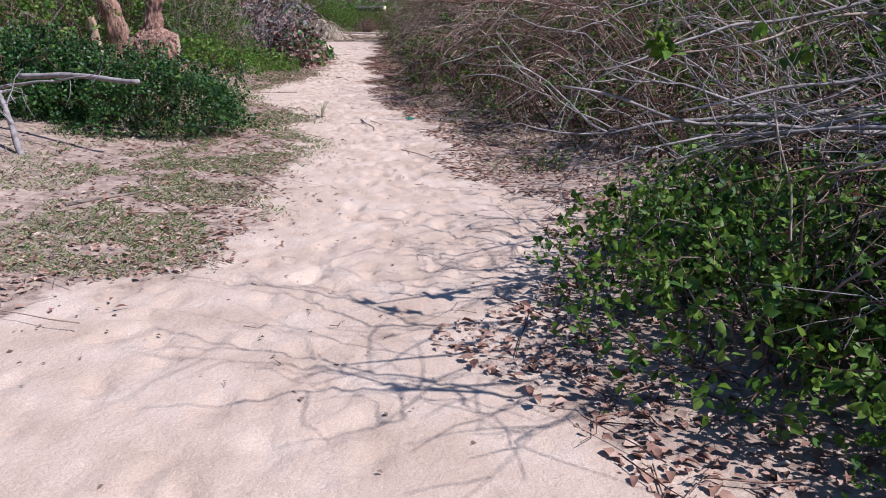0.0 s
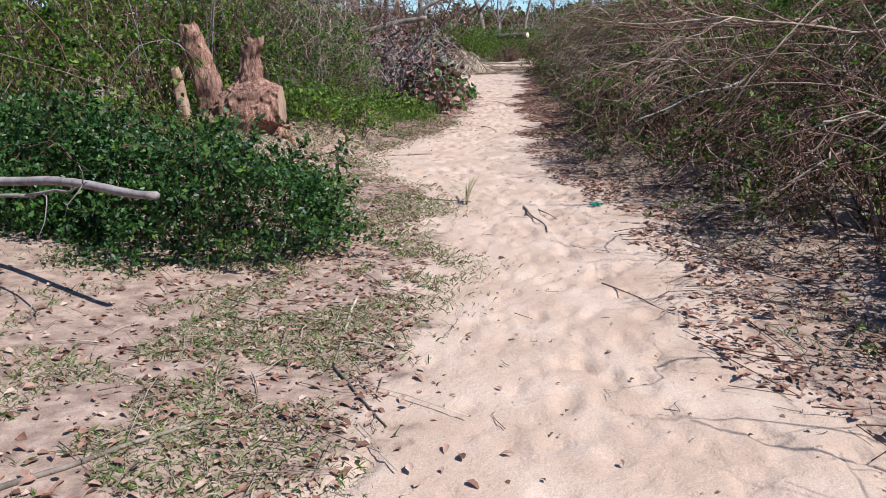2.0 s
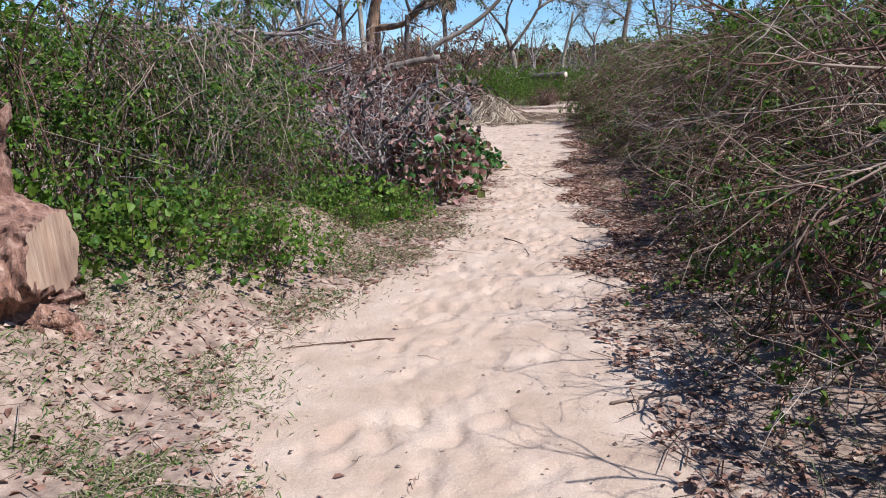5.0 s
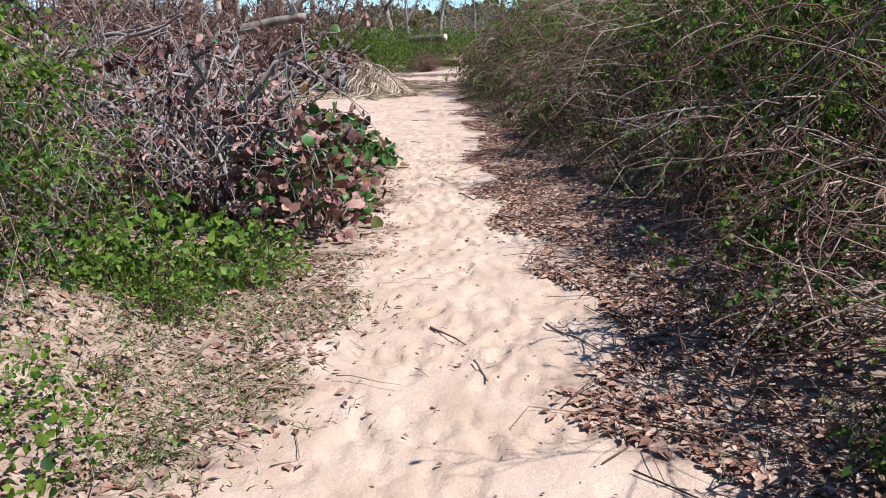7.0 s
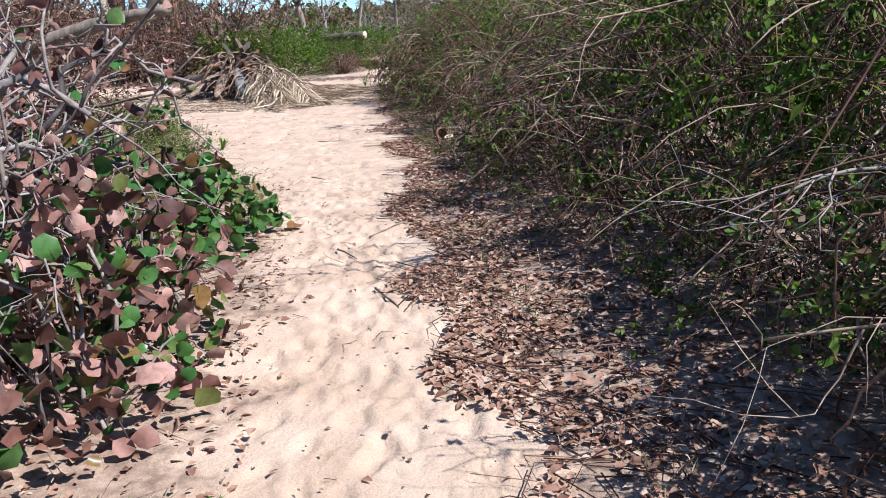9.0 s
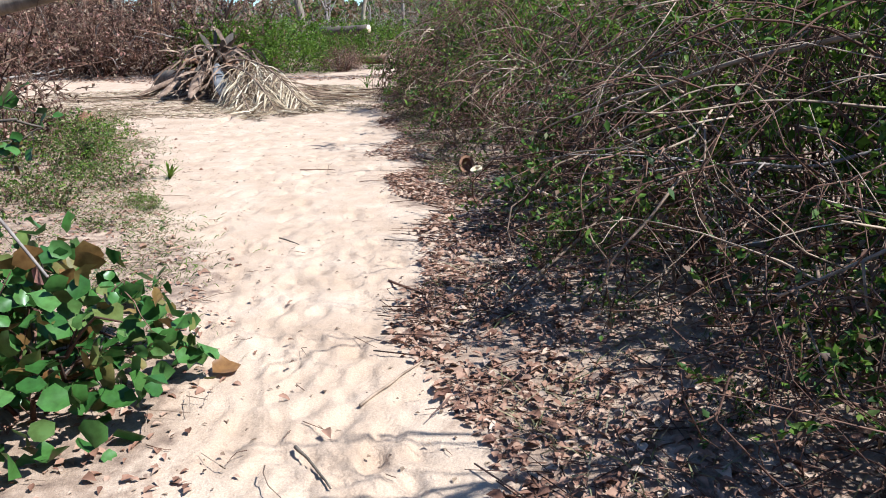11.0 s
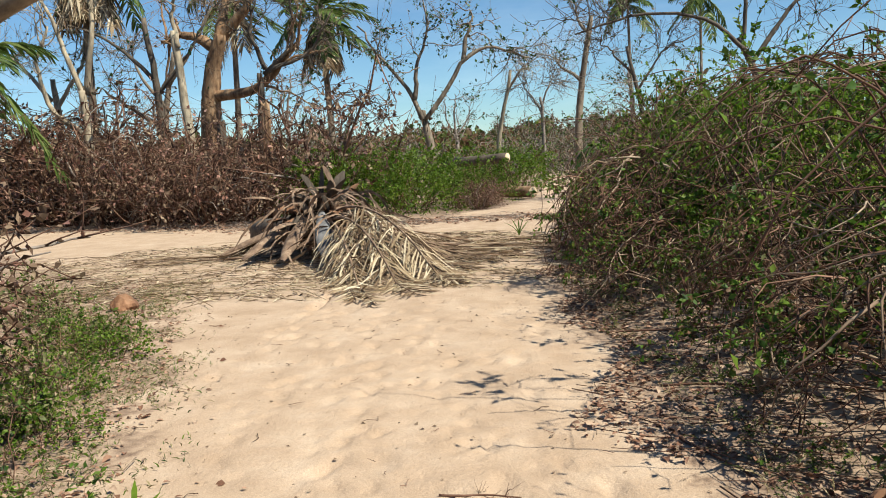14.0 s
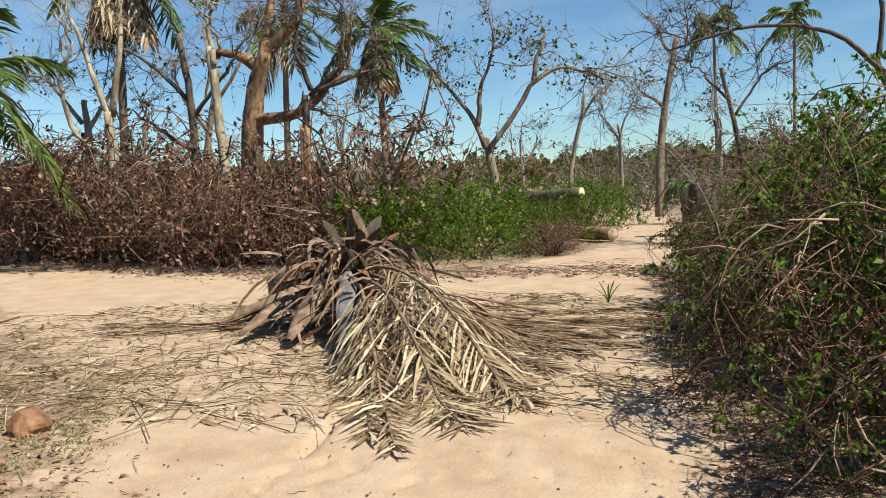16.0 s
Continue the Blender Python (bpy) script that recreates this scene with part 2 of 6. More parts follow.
def tubes(soup, P, R, sides=4, rng=None, wob=0.0):
    """A batch of tubes: P is k x n x 3, R is k x n."""
    P, R = np.asarray(P, dtype=np.float64), np.asarray(R, dtype=np.float64)
    if P.ndim == 2:
        P, R = P[None], R[None]
    k, n, _ = P.shape
    T = unit(np.gradient(P, axis=1))
    ref = np.tile(np.array([0.31, 0.17, 0.93]), (k, 1, 1)) if rng is None else unit(rng.normal(size=(k, 1, 3)))
    U = unit(np.cross(T, np.broadcast_to(ref, T.shape)))
    W = np.cross(T, U)
    a = np.linspace(0, 2 * np.pi, sides, endpoint=False)
    rad = R[:, :, None, None] * np.ones((1, 1, sides, 1))
    if wob and rng is not None:
        rad = rad * (1 + wob * rng.normal(size=(k, n, sides, 1)))
    V = P[:, :, None, :] + rad * (np.cos(a)[None, None, :, None] * U[:, :, None, :] + np.sin(a)[None, None, :, None] * W[:, :, None, :])
    idx = np.arange(k * n * sides).reshape(k, n, sides)
    nx = np.roll(idx, -1, axis=2)
    F = np.stack([idx[:, :-1], nx[:, :-1], nx[:, 1:], idx[:, 1:]], axis=-1).reshape(-1, 4)
    base = soup.n
    soup.add(V.reshape(-1, 3), F)
    caps = []
    for e, flip in ((0, True), (n - 1, False)):
        ring = idx[:, e, :]
        for s in range(1, sides - 1):
            tri = np.stack([ring[:, 0], ring[:, s], ring[:, s + 1]], axis=-1)
            caps.append(tri[:, ::-1] if flip else tri)
    soup.f3.append(np.concatenate(caps).astype(np.int32) + base)


def leaves(soup, pos, along, up, length, width, kind="leaf", curl=0.15):
    """A batch of leaves: pointed with a fold, or round and cupped."""
    pos, along = np.asarray(pos, dtype=np.float64), unit(np.asarray(along, dtype=np.float64))
    side = unit(np.cross(along, up))
    nor = np.cross(side, along)
    L, W = np.asarray(length)[:, None], np.asarray(width)[:, None]
    k = len(pos)
    if kind == "leaf":
        b = pos
        lft = pos + along * L * 0.45 - side * W * 0.5 + nor * W * curl
        rgt = pos + along * L * 0.45 + side * W * 0.5 + nor * W * curl
        tip = pos + along * L - nor * L * curl * 0.6
        mid = pos + along * L * 0.5
        V = np.stack([b, lft, tip, rgt, mid], axis=1)
        i = np.arange(k)[:, None] * 5
        F = np.concatenate([i + [[0, 4, 2, 1]], i + [[0, 3, 2, 4]]])
        soup.add(V.reshape(-1, 3), F)
    elif kind == "broad":
        c1, c2 = along * L, side * W
        V = np.stack([pos, pos + c1 * .28 - c2 * .46 + nor * W * curl, pos + c1 * .62 - c2 * .36 + nor * W * curl * .6, pos + c1 - nor * L * curl * .7,
                      pos + c1 * .62 + c2 * .36 + nor * W * curl * .6, pos + c1 * .28 + c2 * .46 + nor * W * curl, pos + c1 * .3, pos + c1 * .65 - nor * L * .03], axis=1)
        i = np.arange(k)[:, None] * 8
        F = np.concatenate([i + [[0, 6, 2, 1]], i + [[6, 7, 3, 2]], i + [[0, 5, 4, 6]], i + [[6, 4, 3, 7]]])
        soup.add(V.reshape(-1, 3), F)
    else:
        a = np.array([0.0, 0.9, 1.75, 2.55, 3.7, 4.55, 5.4]) + np.pi
        c = pos + along * L * 0.5
        wob = np.random.default_rng(k).uniform(0.82, 1.14, (k, 7, 1))
        ring = c[:, None, :] + wob * (np.cos(a)[None, :, None] * along[:, None, :] * L[:, None] * 0.5
                                + np.sin(a)[None, :, None] * side[:, None, :] * W[:, None] * 0.5
                                + nor[:, None, :] * W[:, None] * curl * (0.2 + 1.5 * np.sin(a)[None, :, None] ** 2 + 0.5 * np.sin(3 * a)[None, :, None]))
        V = np.concatenate([c[:, None, :], ring], axis=1)
        i = np.arange(k)[:, None] * 8
        F = np.concatenate([i + [[0, 1 + j, 1 + (j + 1) % 7]] for j in range(7)])
        soup.add(V.reshape(-1, 3), F)


def ribbons(soup, P, width, up, taper=True):
    """A batch of narrow blades: P is k x n x 3."""
    k, n, _ = P.shape
    T = unit(np.gradient(P, axis=1))
    S = unit(np.cross(T, np.broadcast_to(up, T.shape)))
    w = np.asarray(width)[:, None, None] * 0.5 * (np.array([0.7] + [1.0] * (n - 2) + [0.15])[None, :, None] if taper else 1.0)
    V = np.stack([P - S * w, P + S * w], axis=2)
    idx = np.arange(k * n * 2).reshape(k, n, 2)
    F = np.stack([idx[:, :-1, 0], idx[:, :-1, 1], idx[:, 1:, 1], idx[:, 1:, 0]], axis=-1).reshape(-1, 4)
    soup.add(V.reshape(-1, 3), F)


def part(name, geo, material, parent, label="", smooth=False):
    """Links geometry as one mesh object under a thing or a part."""
    if isinstance(geo, bmesh.types.BMesh):
        me = bpy.data.meshes.new(name)
        geo.to_mesh(me)
        geo.free()
    elif isinstance(geo, Soup):
        me = geo.mesh(name)
    else:
        me = geo
    if not me.materials:
        me.materials.append(material)
    if smooth:
        me.polygons.foreach_set("use_smooth", np.ones(len(me.polygons), dtype=bool))
    ob = new(name, me)
    ob.parent = parent
    if label:
        tagged(ob, label)
    return ob


def thing(name, x, y, z, label, category, group="", kind=""):
    e = new(name)
    e.empty_display_size = 0.2
    e.matrix_basis = pose(x, y, z)
    return tagged(e, label, category, group, kind)


def wander(rng, p, q, n, amp):
    """A crooked line of n points from p to q."""
    s = np.linspace(0, 1, n)[:, None]
    p, q = np.asarray(p, float), np.asarray(q, float)
    w = np.cumsum(rng.normal(size=(n, 3)), axis=0)
    w -= s * w[-1] + (1 - s) * w[0]
    return p + (q - p) * s + w * amp * np.linalg.norm(q - p) / n ** 0.5


def smooth01(a):
    a = np.clip(a, 0, 1)
    return a * a * (3 - 2 * a)


def vnoise(x, y, scale, seed):
    """Smooth value noise on the plan, about -1 to 1."""
    r = np.random.default_rng(seed)
    tab = r.uniform(-1, 1, (256, 256))
    u, v = np.asarray(x) / scale, np.asarray(y) / scale
    i, j = np.floor(u).astype(int), np.floor(v).astype(int)
    a, b = smooth01(u - i), smooth01(v - j)
    i0, j0, i1, j1 = i % 256, j % 256, (i + 1) % 256, (j + 1) % 256
    return (tab[i0, j0] * (1 - a) + tab[i1, j0] * a) * (1 - b) + (tab[i0, j1] * (1 - a) + tab[i1, j1] * a) * b


# ---------------------------------------------------------------- the plan
LEFT_Y = [-3, 2, 3.4, 3.9, 5.5, 7.7, 8.8, 9.9, 11.2, 11.8, 12.4, 13.6, 15, 15.8, 16.1, 17, 18.4, 19.1, 21, 21.6, 22.8, 25, 27.2, 29.2, 36.4, 37.6, 40.3, 43.4, 59, 90]
LEFT_X = [-2.2, -2.3, -1.9, -1.2, -1.35, -1.55, -1.88, -2.05, -2.95, -3.1, -2.9, -2.65, -2.55, -2.75, -2.35, -2.6, -2.65, -2.75, -3.2, -3.6, -4.1, -4.8, -5.7, -6.8, -5.8, -4.6, -3.1, -2.7, -2.3, -2]
RIGHT_Y = [-3, 2, 2.6, 3, 4, 5.3, 6.2, 7.5, 8.7, 10, 10.8, 11.5, 13.5, 15.3, 16.7, 18.4, 19.5, 20.3, 21, 23.4, 24.4, 27.7, 30.2, 34, 40, 44.7, 58, 90]
RIGHT_X = [1.2, .86, .6, .35, .68, .9, .3, .25, 0, -.13, -.6, -.75, -1.1, -1.1, -1.28, -1.5, -1.78, -1.95, -1.6, -1.7, -1.95, -2.25, -2.5, -2.15, -1.6, -1.2, -.6, -.5]


def x_left(y):
    return np.interp(y, LEFT_Y, LEFT_X)


def x_right(y):
    return np.interp(y, RIGHT_Y, RIGHT_X)


def sand_depth(x, y):
    """Metres inside the sandy way (negative: beside it)."""
    d = np.minimum(x - x_left(y), x_right(y) - x)
    lane = np.minimum(y - (29.2 + 0.92 * (-6.8 - x)), 36.4 + 0.4 * (-8 - x) - y)
    lane = np.where(x < -5.0, lane, -9)
    return np.maximum(d, lane) + 0.2 * vnoise(x, y, 0.8, 51) + 0.12 * vnoise(x, y, 0.3, 52)


def gz(x, y):
    """Height of the ground."""
    x, y = np.asarray(x, float), np.asarray(y, float)
    bank = 0.36 * smooth01((-2.9 - x) / 1.0) * smooth01((y - 10.0) / 0.6) * smooth01((15.2 - y) / 1.0)
    rise = 0.14 * smooth01((-2.3 - x) / 1.6) * smooth01((y - 3.0) / 2) * smooth01((10.2 - y) / 1.0)
    side = 0.10 * smooth01((x - x_right(y) - 0.15) / 1.2)
    lump = 0.03 * vnoise(x, y, 1.1, 5) + 0.05 * vnoise(x, y, 3.7, 6)
    calm = np.clip(0.35 - sand_depth(x, y), 0.25, 1)
    return bank + rise + side + lump * calm


def build_ground():
    far = np.array([2.5, 5, 10, 20, 40, 80, 160, 320, 640, 1200])
    ys = np.concatenate([(-1.0 - far)[::-1], np.arange(-1.0, 1.4, 0.08), np.arange(1.4, 28, 0.028), np.arange(28, 46, 0.1), np.arange(46, 70, 1.0), 70 + far])
    lo = np.convolve(np.pad(x_left(ys), 40, "edge"), np.ones(81) / 81, "valid") - 0.35
    hi = np.convolve(np.pad(x_right(ys), 40, "edge"), np.ones(81) / 81, "valid") + 0.35
    u = np.linspace(0, 1, 104)[None, :]
    steps = np.concatenate([np.arange(0.06, 2.6, 0.15), 2.6 + far])
    X = np.concatenate([lo[:, None] - steps[::-1][None, :], lo[:, None] + u * (hi - lo)[:, None], hi[:, None] + steps[None, :]], axis=1)
    Y = np.repeat(ys[:, None], X.shape[1], axis=1)
    sd = sand_depth(X, Y)
    Z = gz(X, Y)
    inside = smooth01(sd / 0.35 + 0.4)
    Z += inside * ( 0.0025 * vnoise(X * 1.5, Y * 0.7, 0.12, 12) + 0.002 * vnoise(X, Y, 0.06, 14) + 0.003 * vnoise(X * 3.2, Y * 0.6, 0.5, 13))
    rng = np.random.default_rng(21)
    cx, cy = [], []
    for k in range(3400):
        y = rng.uniform(1.2, 34)
        mid, half = (x_left(y) + x_right(y)) / 2, (x_right(y) - x_left(y)) / 2
        cx.append(np.clip(mid + rng.normal() * half * 0.45, -4.6, 1.1))
        cy.append(y)
    for x, y in zip(cx, cy):
        s = rng.uniform(0.6, 1.0) if rng.random() < 0.3 else rng.uniform(0.34, 0.58)
        turn = rng.normal() * 0.35
        j0, j1 = np.searchsorted(ys, [y - 0.35, y + 0.35])
        i0, i1 = np.searchsorted(X[(j0 + j1) // 2], [x - 0.4, x + 0.4])
        dx, dy = X[j0:j1, i0:i1] - x, Y[j0:j1, i0:i1] - y
        u, v = dx * math.cos(turn) + dy * math.sin(turn), -dx * math.sin(turn) + dy * math.cos(turn)
        e = (u / (0.058 * s)) ** 2 + (v / (0.125 * s)) ** 2
        Z[j0:j1, i0:i1] += inside[j0:j1, i0:i1] * max(s, 0.5) * (-0.0155 * np.exp(-e ** 4) * (0.75 + 0.5 * (v > 0)) + 0.003 * np.exp(-((e - 1.7) / 0.6) ** 2))
    me = bpy.data.meshes.new("ground")
    ny, nx_ = X.shape
    idx = np.arange(nx_ * ny).reshape(ny, nx_)
    F = np.stack([idx[:-1, :-1], idx[:-1, 1:], idx[1:, 1:], idx[1:, :-1]], axis=-1).reshape(-1, 4)
    me = mesh_of("ground", np.stack([X, Y, Z], axis=-1).reshape(-1, 3), [F])
    a = me.attributes.new("sand", "FLOAT", "POINT")
    a.data.foreach_set("value", np.clip(sd, -1, 1).ravel().astype(np.float32))
    me.polygons.foreach_set("use_smooth", np.ones(len(me.polygons), dtype=bool))
    me.materials.append(M_GROUND)
    return tagged(new("ground", me), "pale trodden sand path between brown leaf-littered soil", "ground", kind="structure")


build_ground()


# ---------------------------------------------------------------- bushes
def cane_paths(rng, k, rx, ry, h, n=8, bias=None, droop=0.8, spread=0.45, tangle=0.05):
    """Arching canes that together fill a dome: they rise near the middle and come down towards its rim."""
    az = rng.uniform(0, 2 * np.pi, k)
    if bias is not None:
        az = np.where(rng.random(k) < 0.45, bias + rng.normal(size=k) * 0.8, az)
    reach = rng.uniform(0.35, 1.0, k)
    top = h * rng.uniform(0.2, 1.0, k)
    s = np.linspace(0, 1, n)[None, :]
    bend = rng.uniform(droop - 0.25, min(droop + 0.15, 0.97), k)[:, None]
    z = top[:, None] * np.sin(np.pi * s * bend)
    a0, r0 = rng.uniform(0, 2 * np.pi, k), spread * np.sqrt(rng.random(k))
    hor = reach[:, None] * s ** 0.68
    P = np.stack([(np.cos(a0) * r0)[:, None] * rx * (1 - 0.5 * s) + np.cos(az)[:, None] * hor * rx,
                  (np.sin(a0) * r0)[:, None] * ry * (1 - 0.5 * s) + np.sin(az)[:, None] * hor * ry, z], axis=-1)
    w = np.cumsum(rng.normal(size=P.shape) * tangle, axis=1)
    P += w - w[:, :1]
    P[..., 2] = np.maximum(P[..., 2], 0.01)
    P[:, 0, 2] = -0.12
    return P


def dome_runs(rng, k, rx, ry, h, bias, n=8):
    """Thin canes that lie over the dome and trail down its side towards the way."""
    az = rng.uniform(0, 2 * np.pi, k) if bias is None else bias + rng.normal(size=k) * 0.95
    t = np.linspace(0, 1, n)[None, :]
    el0, el1 = rng.uniform(0.45, 1.45, k)[:, None], rng.uniform(0.0, 0.75, k)[:, None]
    el = el0 + (el1 - el0) * t
    a = az[:, None] + rng.normal(size=(k, 1)) * 0.9 * t
    r = rng.uniform(0.7, 1.04, (k, 1)) * (1 + 0.12 * np.sin(np.pi * t) * rng.normal(size=(k, 1)))
    P = np.stack([np.cos(a) * np.cos(el) * rx * r, np.sin(a) * np.cos(el) * ry * r, np.sin(el) * h * r], axis=-1)
    w = np.cumsum(rng.normal(size=P.shape) * 0.028, axis=1)
    P += w - w[:, :1]
    P[..., 2] = np.maximum(P[..., 2], 0.015)
    return P


def off_shoots(rng, P, k, length, n=4, lo=0.1, down=0.0, wild=0.8, curve=0.12):
    """Twigs that leave random points of the lines P."""
    c, m = rng.integers(0, len(P), k), P.shape[1]
    s = rng.uniform(lo, 1.0, k) * (m - 1)
    i = np.minimum(s.astype(int), m - 2)
    f = (s - i)[:, None]
    start = P[c, i] * (1 - f) + P[c, i + 1] * f
    d = unit(unit(P[c, i + 1] - P[c, i]) + wild * rng.normal(size=(k, 3)) + np.array([0, 0, -down]))
    L = rng.uniform(0.4, 1.0, k)[:, None, None] * length
    t = np.linspace(0, 1, n)[None, :, None]
    Q = start[:, None, :] + d[:, None, :] * L * t + curve * L * t ** 2 * rng.normal(size=(k, 1, 3)) + 0.04 * L * rng.normal(size=(k, n, 3)) * t
    return Q


def leaf_spots(rng, Q, k, lo=0.15):
    c, m = rng.integers(0, len(Q), k), Q.shape[1]
    s = rng.uniform(lo, 1.0, k) * (m - 1)
    i = np.minimum(s.astype(int), m - 2)
    f = (s - i)[:, None]
    return Q[c, i] * (1 - f) + Q[c, i + 1] * f, unit(Q[c, i + 1] - Q[c, i])


def make_bush(name, seed, rx, ry, h, canes, twigs, nleaf, size, leaf_m, label, cane_m=None, twig_m=None, bias=None, kind="leaf",
              droop=0.72, own=7, cane_r=0.009, twig_len=0.5, second=None, flat=0.6, tangle=0.05, spread=0.3, category="bush", aspect=0.55, lo=0.15, twig_r=0.0036, shell=0.0, clump=0.0, drape=0):
    rng = np.random.default_rng(seed)
    root = thing(name, 0, 0, 0, label, category)
    P = cane_paths(rng, canes, rx, ry, h, bias=bias, droop=droop, tangle=tangle, spread=spread)
    R = cane_r * rng.uniform(0.6, 1.3, canes)[:, None] * np.linspace(1.1, 0.3, P.shape[1])[None, :]
    own = min(own, canes)
    for i in range(own):
        s = Soup()
        tubes(s, P[i], R[i], 5)
        part("branch", s, (M_CANE if cane_m is M_TWIG and i % 5 < 2 else cane_m) or M_CANE, root)
    s = Soup()
    if canes > own:
        tubes(s, P[own:], R[own:], 4, rng)
    Q = off_shoots(rng, P, twigs, twig_len)
    Q[..., 2] = np.clip(Q[..., 2], 0.012, h * 1.12)
    tubes(s, Q, twig_r * rng.uniform(0.6, 1.4, twigs)[:, None] * np.linspace(1, 0.4, 4)[None, :], 3, rng)
    if drape:
        D = dome_runs(rng, drape, rx, ry, h, bias)
        cut = drape * 6 // 7
        tubes(s, D[:cut], rng.uniform(0.0025, 0.006, cut)[:, None] * np.linspace(1.1, 0.4, 8)[None, :], 3, rng)
        pale = Soup()
        tubes(pale, D[cut:], rng.uniform(0.003, 0.0075, drape - cut)[:, None] * np.linspace(1.1, 0.4, 8)[None, :], 4, rng)
        tagged(part("cane_mass", pale, M_CANE, root), kind="stuff")
        Q2 = off_shoots(rng, D, twigs, twig_len * 0.7)
        Q2[..., 2] = np.clip(Q2[..., 2], 0.012, h * 1.12)
        tubes(s, Q2, twig_r * rng.uniform(0.6, 1.2, twigs)[:, None] * np.linspace(1, 0.4, 4)[None, :], 3, rng)
        Q = np.concatenate([Q, Q2, Q2])
    tagged(part("twig_mass", s, twig_m or M_TWIG, root), kind="stuff")
    for m, share in ((leaf_m, 1.0 if second is None else 1 - second[1]), *(((second[0], second[1]),) if second else ())):
        k = int(nleaf * share)
        if not k:
            continue
        pos, d = leaf_spots(rng, Q, int(k * (1 + 1.6 * clump)), lo)
        if clump:
            score = (vnoise(pos[:, 0] + 40, pos[:, 2] + 40, 0.3, seed) + vnoise(pos[:, 1] + 40, pos[:, 2] + 40, 0.3, seed + 1)) * 0.6 + 0.9 * pos[:, 2] / h + 0.3 * rng.normal(size=len(pos))
            best = rng.permutation(np.argsort(-score)[:k])
            pos, d = pos[best], d[best]
        if shell:
            ks = int(k * shell)
            el, a_ = np.arcsin(rng.random(ks)), rng.uniform(0, 2 * np.pi, ks)
            lump = (1 + 0.26 * vnoise(a_ * 3 + 50, el * 3, 1.0, seed) + 0.16 * vnoise(a_ * 9 + 50, el * 9, 1.0, seed + 1)) * rng.uniform(0.72, 1.0, ks) ** 0.6
            pos[:ks] = np.stack([np.cos(a_) * np.cos(el) * rx * lump, np.sin(a_) * np.cos(el) * ry * lump, np.maximum(np.sin(el) * h * lump, 0.015)], axis=-1)
        along = unit(d + 0.9 * rng.normal(size=(k, 3)))
        up = unit(np.array([0, 0, flat]) + 0.7 * rng.normal(size=(k, 3)))
        L = size * rng.uniform(0.55, 1.3, k)
        s = Soup()
        leaves(s, pos, along, up, L, L * aspect * rng.uniform(0.8, 1.2, k), kind)
        tagged(part("foliage", s, m, root), kind="stuff")
    return root


placed = set()


def plant(src, x, y, turn=0.0, size=1.0, tall=1.0, label="", group="", sink=0.0):
    """Puts a bush down: the first time the thing itself, then copies of it."""
    m = pose(x, y, float(gz(x, y)) - sink, 0, 0, turn) @ Matrix.Diagonal((size, size, size * tall, 1))
    if src.name in placed:
        ob = copy_thing(src, m)
    else:
        placed.add(src.name)
        src.matrix_basis = m
        ob = src
    return tagged(ob, label, group=group)


W = math.pi
# thicket that hangs over the way from its east side: low in front, rising to the back
front = [make_bush("thicket_bush", 100 + i, 0.95, 1.05, 0.85, 14, 110, 3000, 0.038, M_LEAF_MIX, "low tangled brown and green thicket bush by the path", bias=W, droop=0.82,
                   twig_len=0.45, second=(M_LEAF, 0.6), tangle=0.06, cane_m=M_TWIG, own=8, clump=0.7, drape=110) for i in range(3)]
middle = [make_bush("thicket_bush", 110 + i, 1.3, 1.3, 1.45, 18, 170, 4300, 0.04, M_LEAF, "tangled brown thicket bush with drooping pale canes", bias=W, droop=0.8,
                    twig_len=0.6, second=(M_LEAF_MIX, 0.5), tangle=0.08, cane_m=M_TWIG, own=8, clump=0.7, drape=110) for i in range(3)]
green = [make_bush("thicket_bush", 115 + i, 1.3, 1.3, 1.5, 18, 150, 8200, 0.046, M_LEAF, "leafy green thicket bush with arching canes", bias=W, droop=0.78,
                   twig_len=0.6, second=(M_LEAF_BRIGHT, 0.75), tangle=0.07, cane_m=M_TWIG, own=6, clump=0.8, drape=75, shell=0.12) for i in range(3)]
back = [make_bush("thicket_bush", 120 + i, 1.7, 1.7, 2.0, 20, 150, 7000, 0.048, M_LEAF, "tall dense green thicket bush with arching canes", bias=W, droop=0.76,
                  twig_len=0.7, second=(M_LEAF_BRIGHT, 0.5), tangle=0.08, cane_m=M_TWIG, own=8, clump=0.7, drape=110) for i in range(3)]
rng = np.random.default_rng(7)
yy, k = 1.2, 0
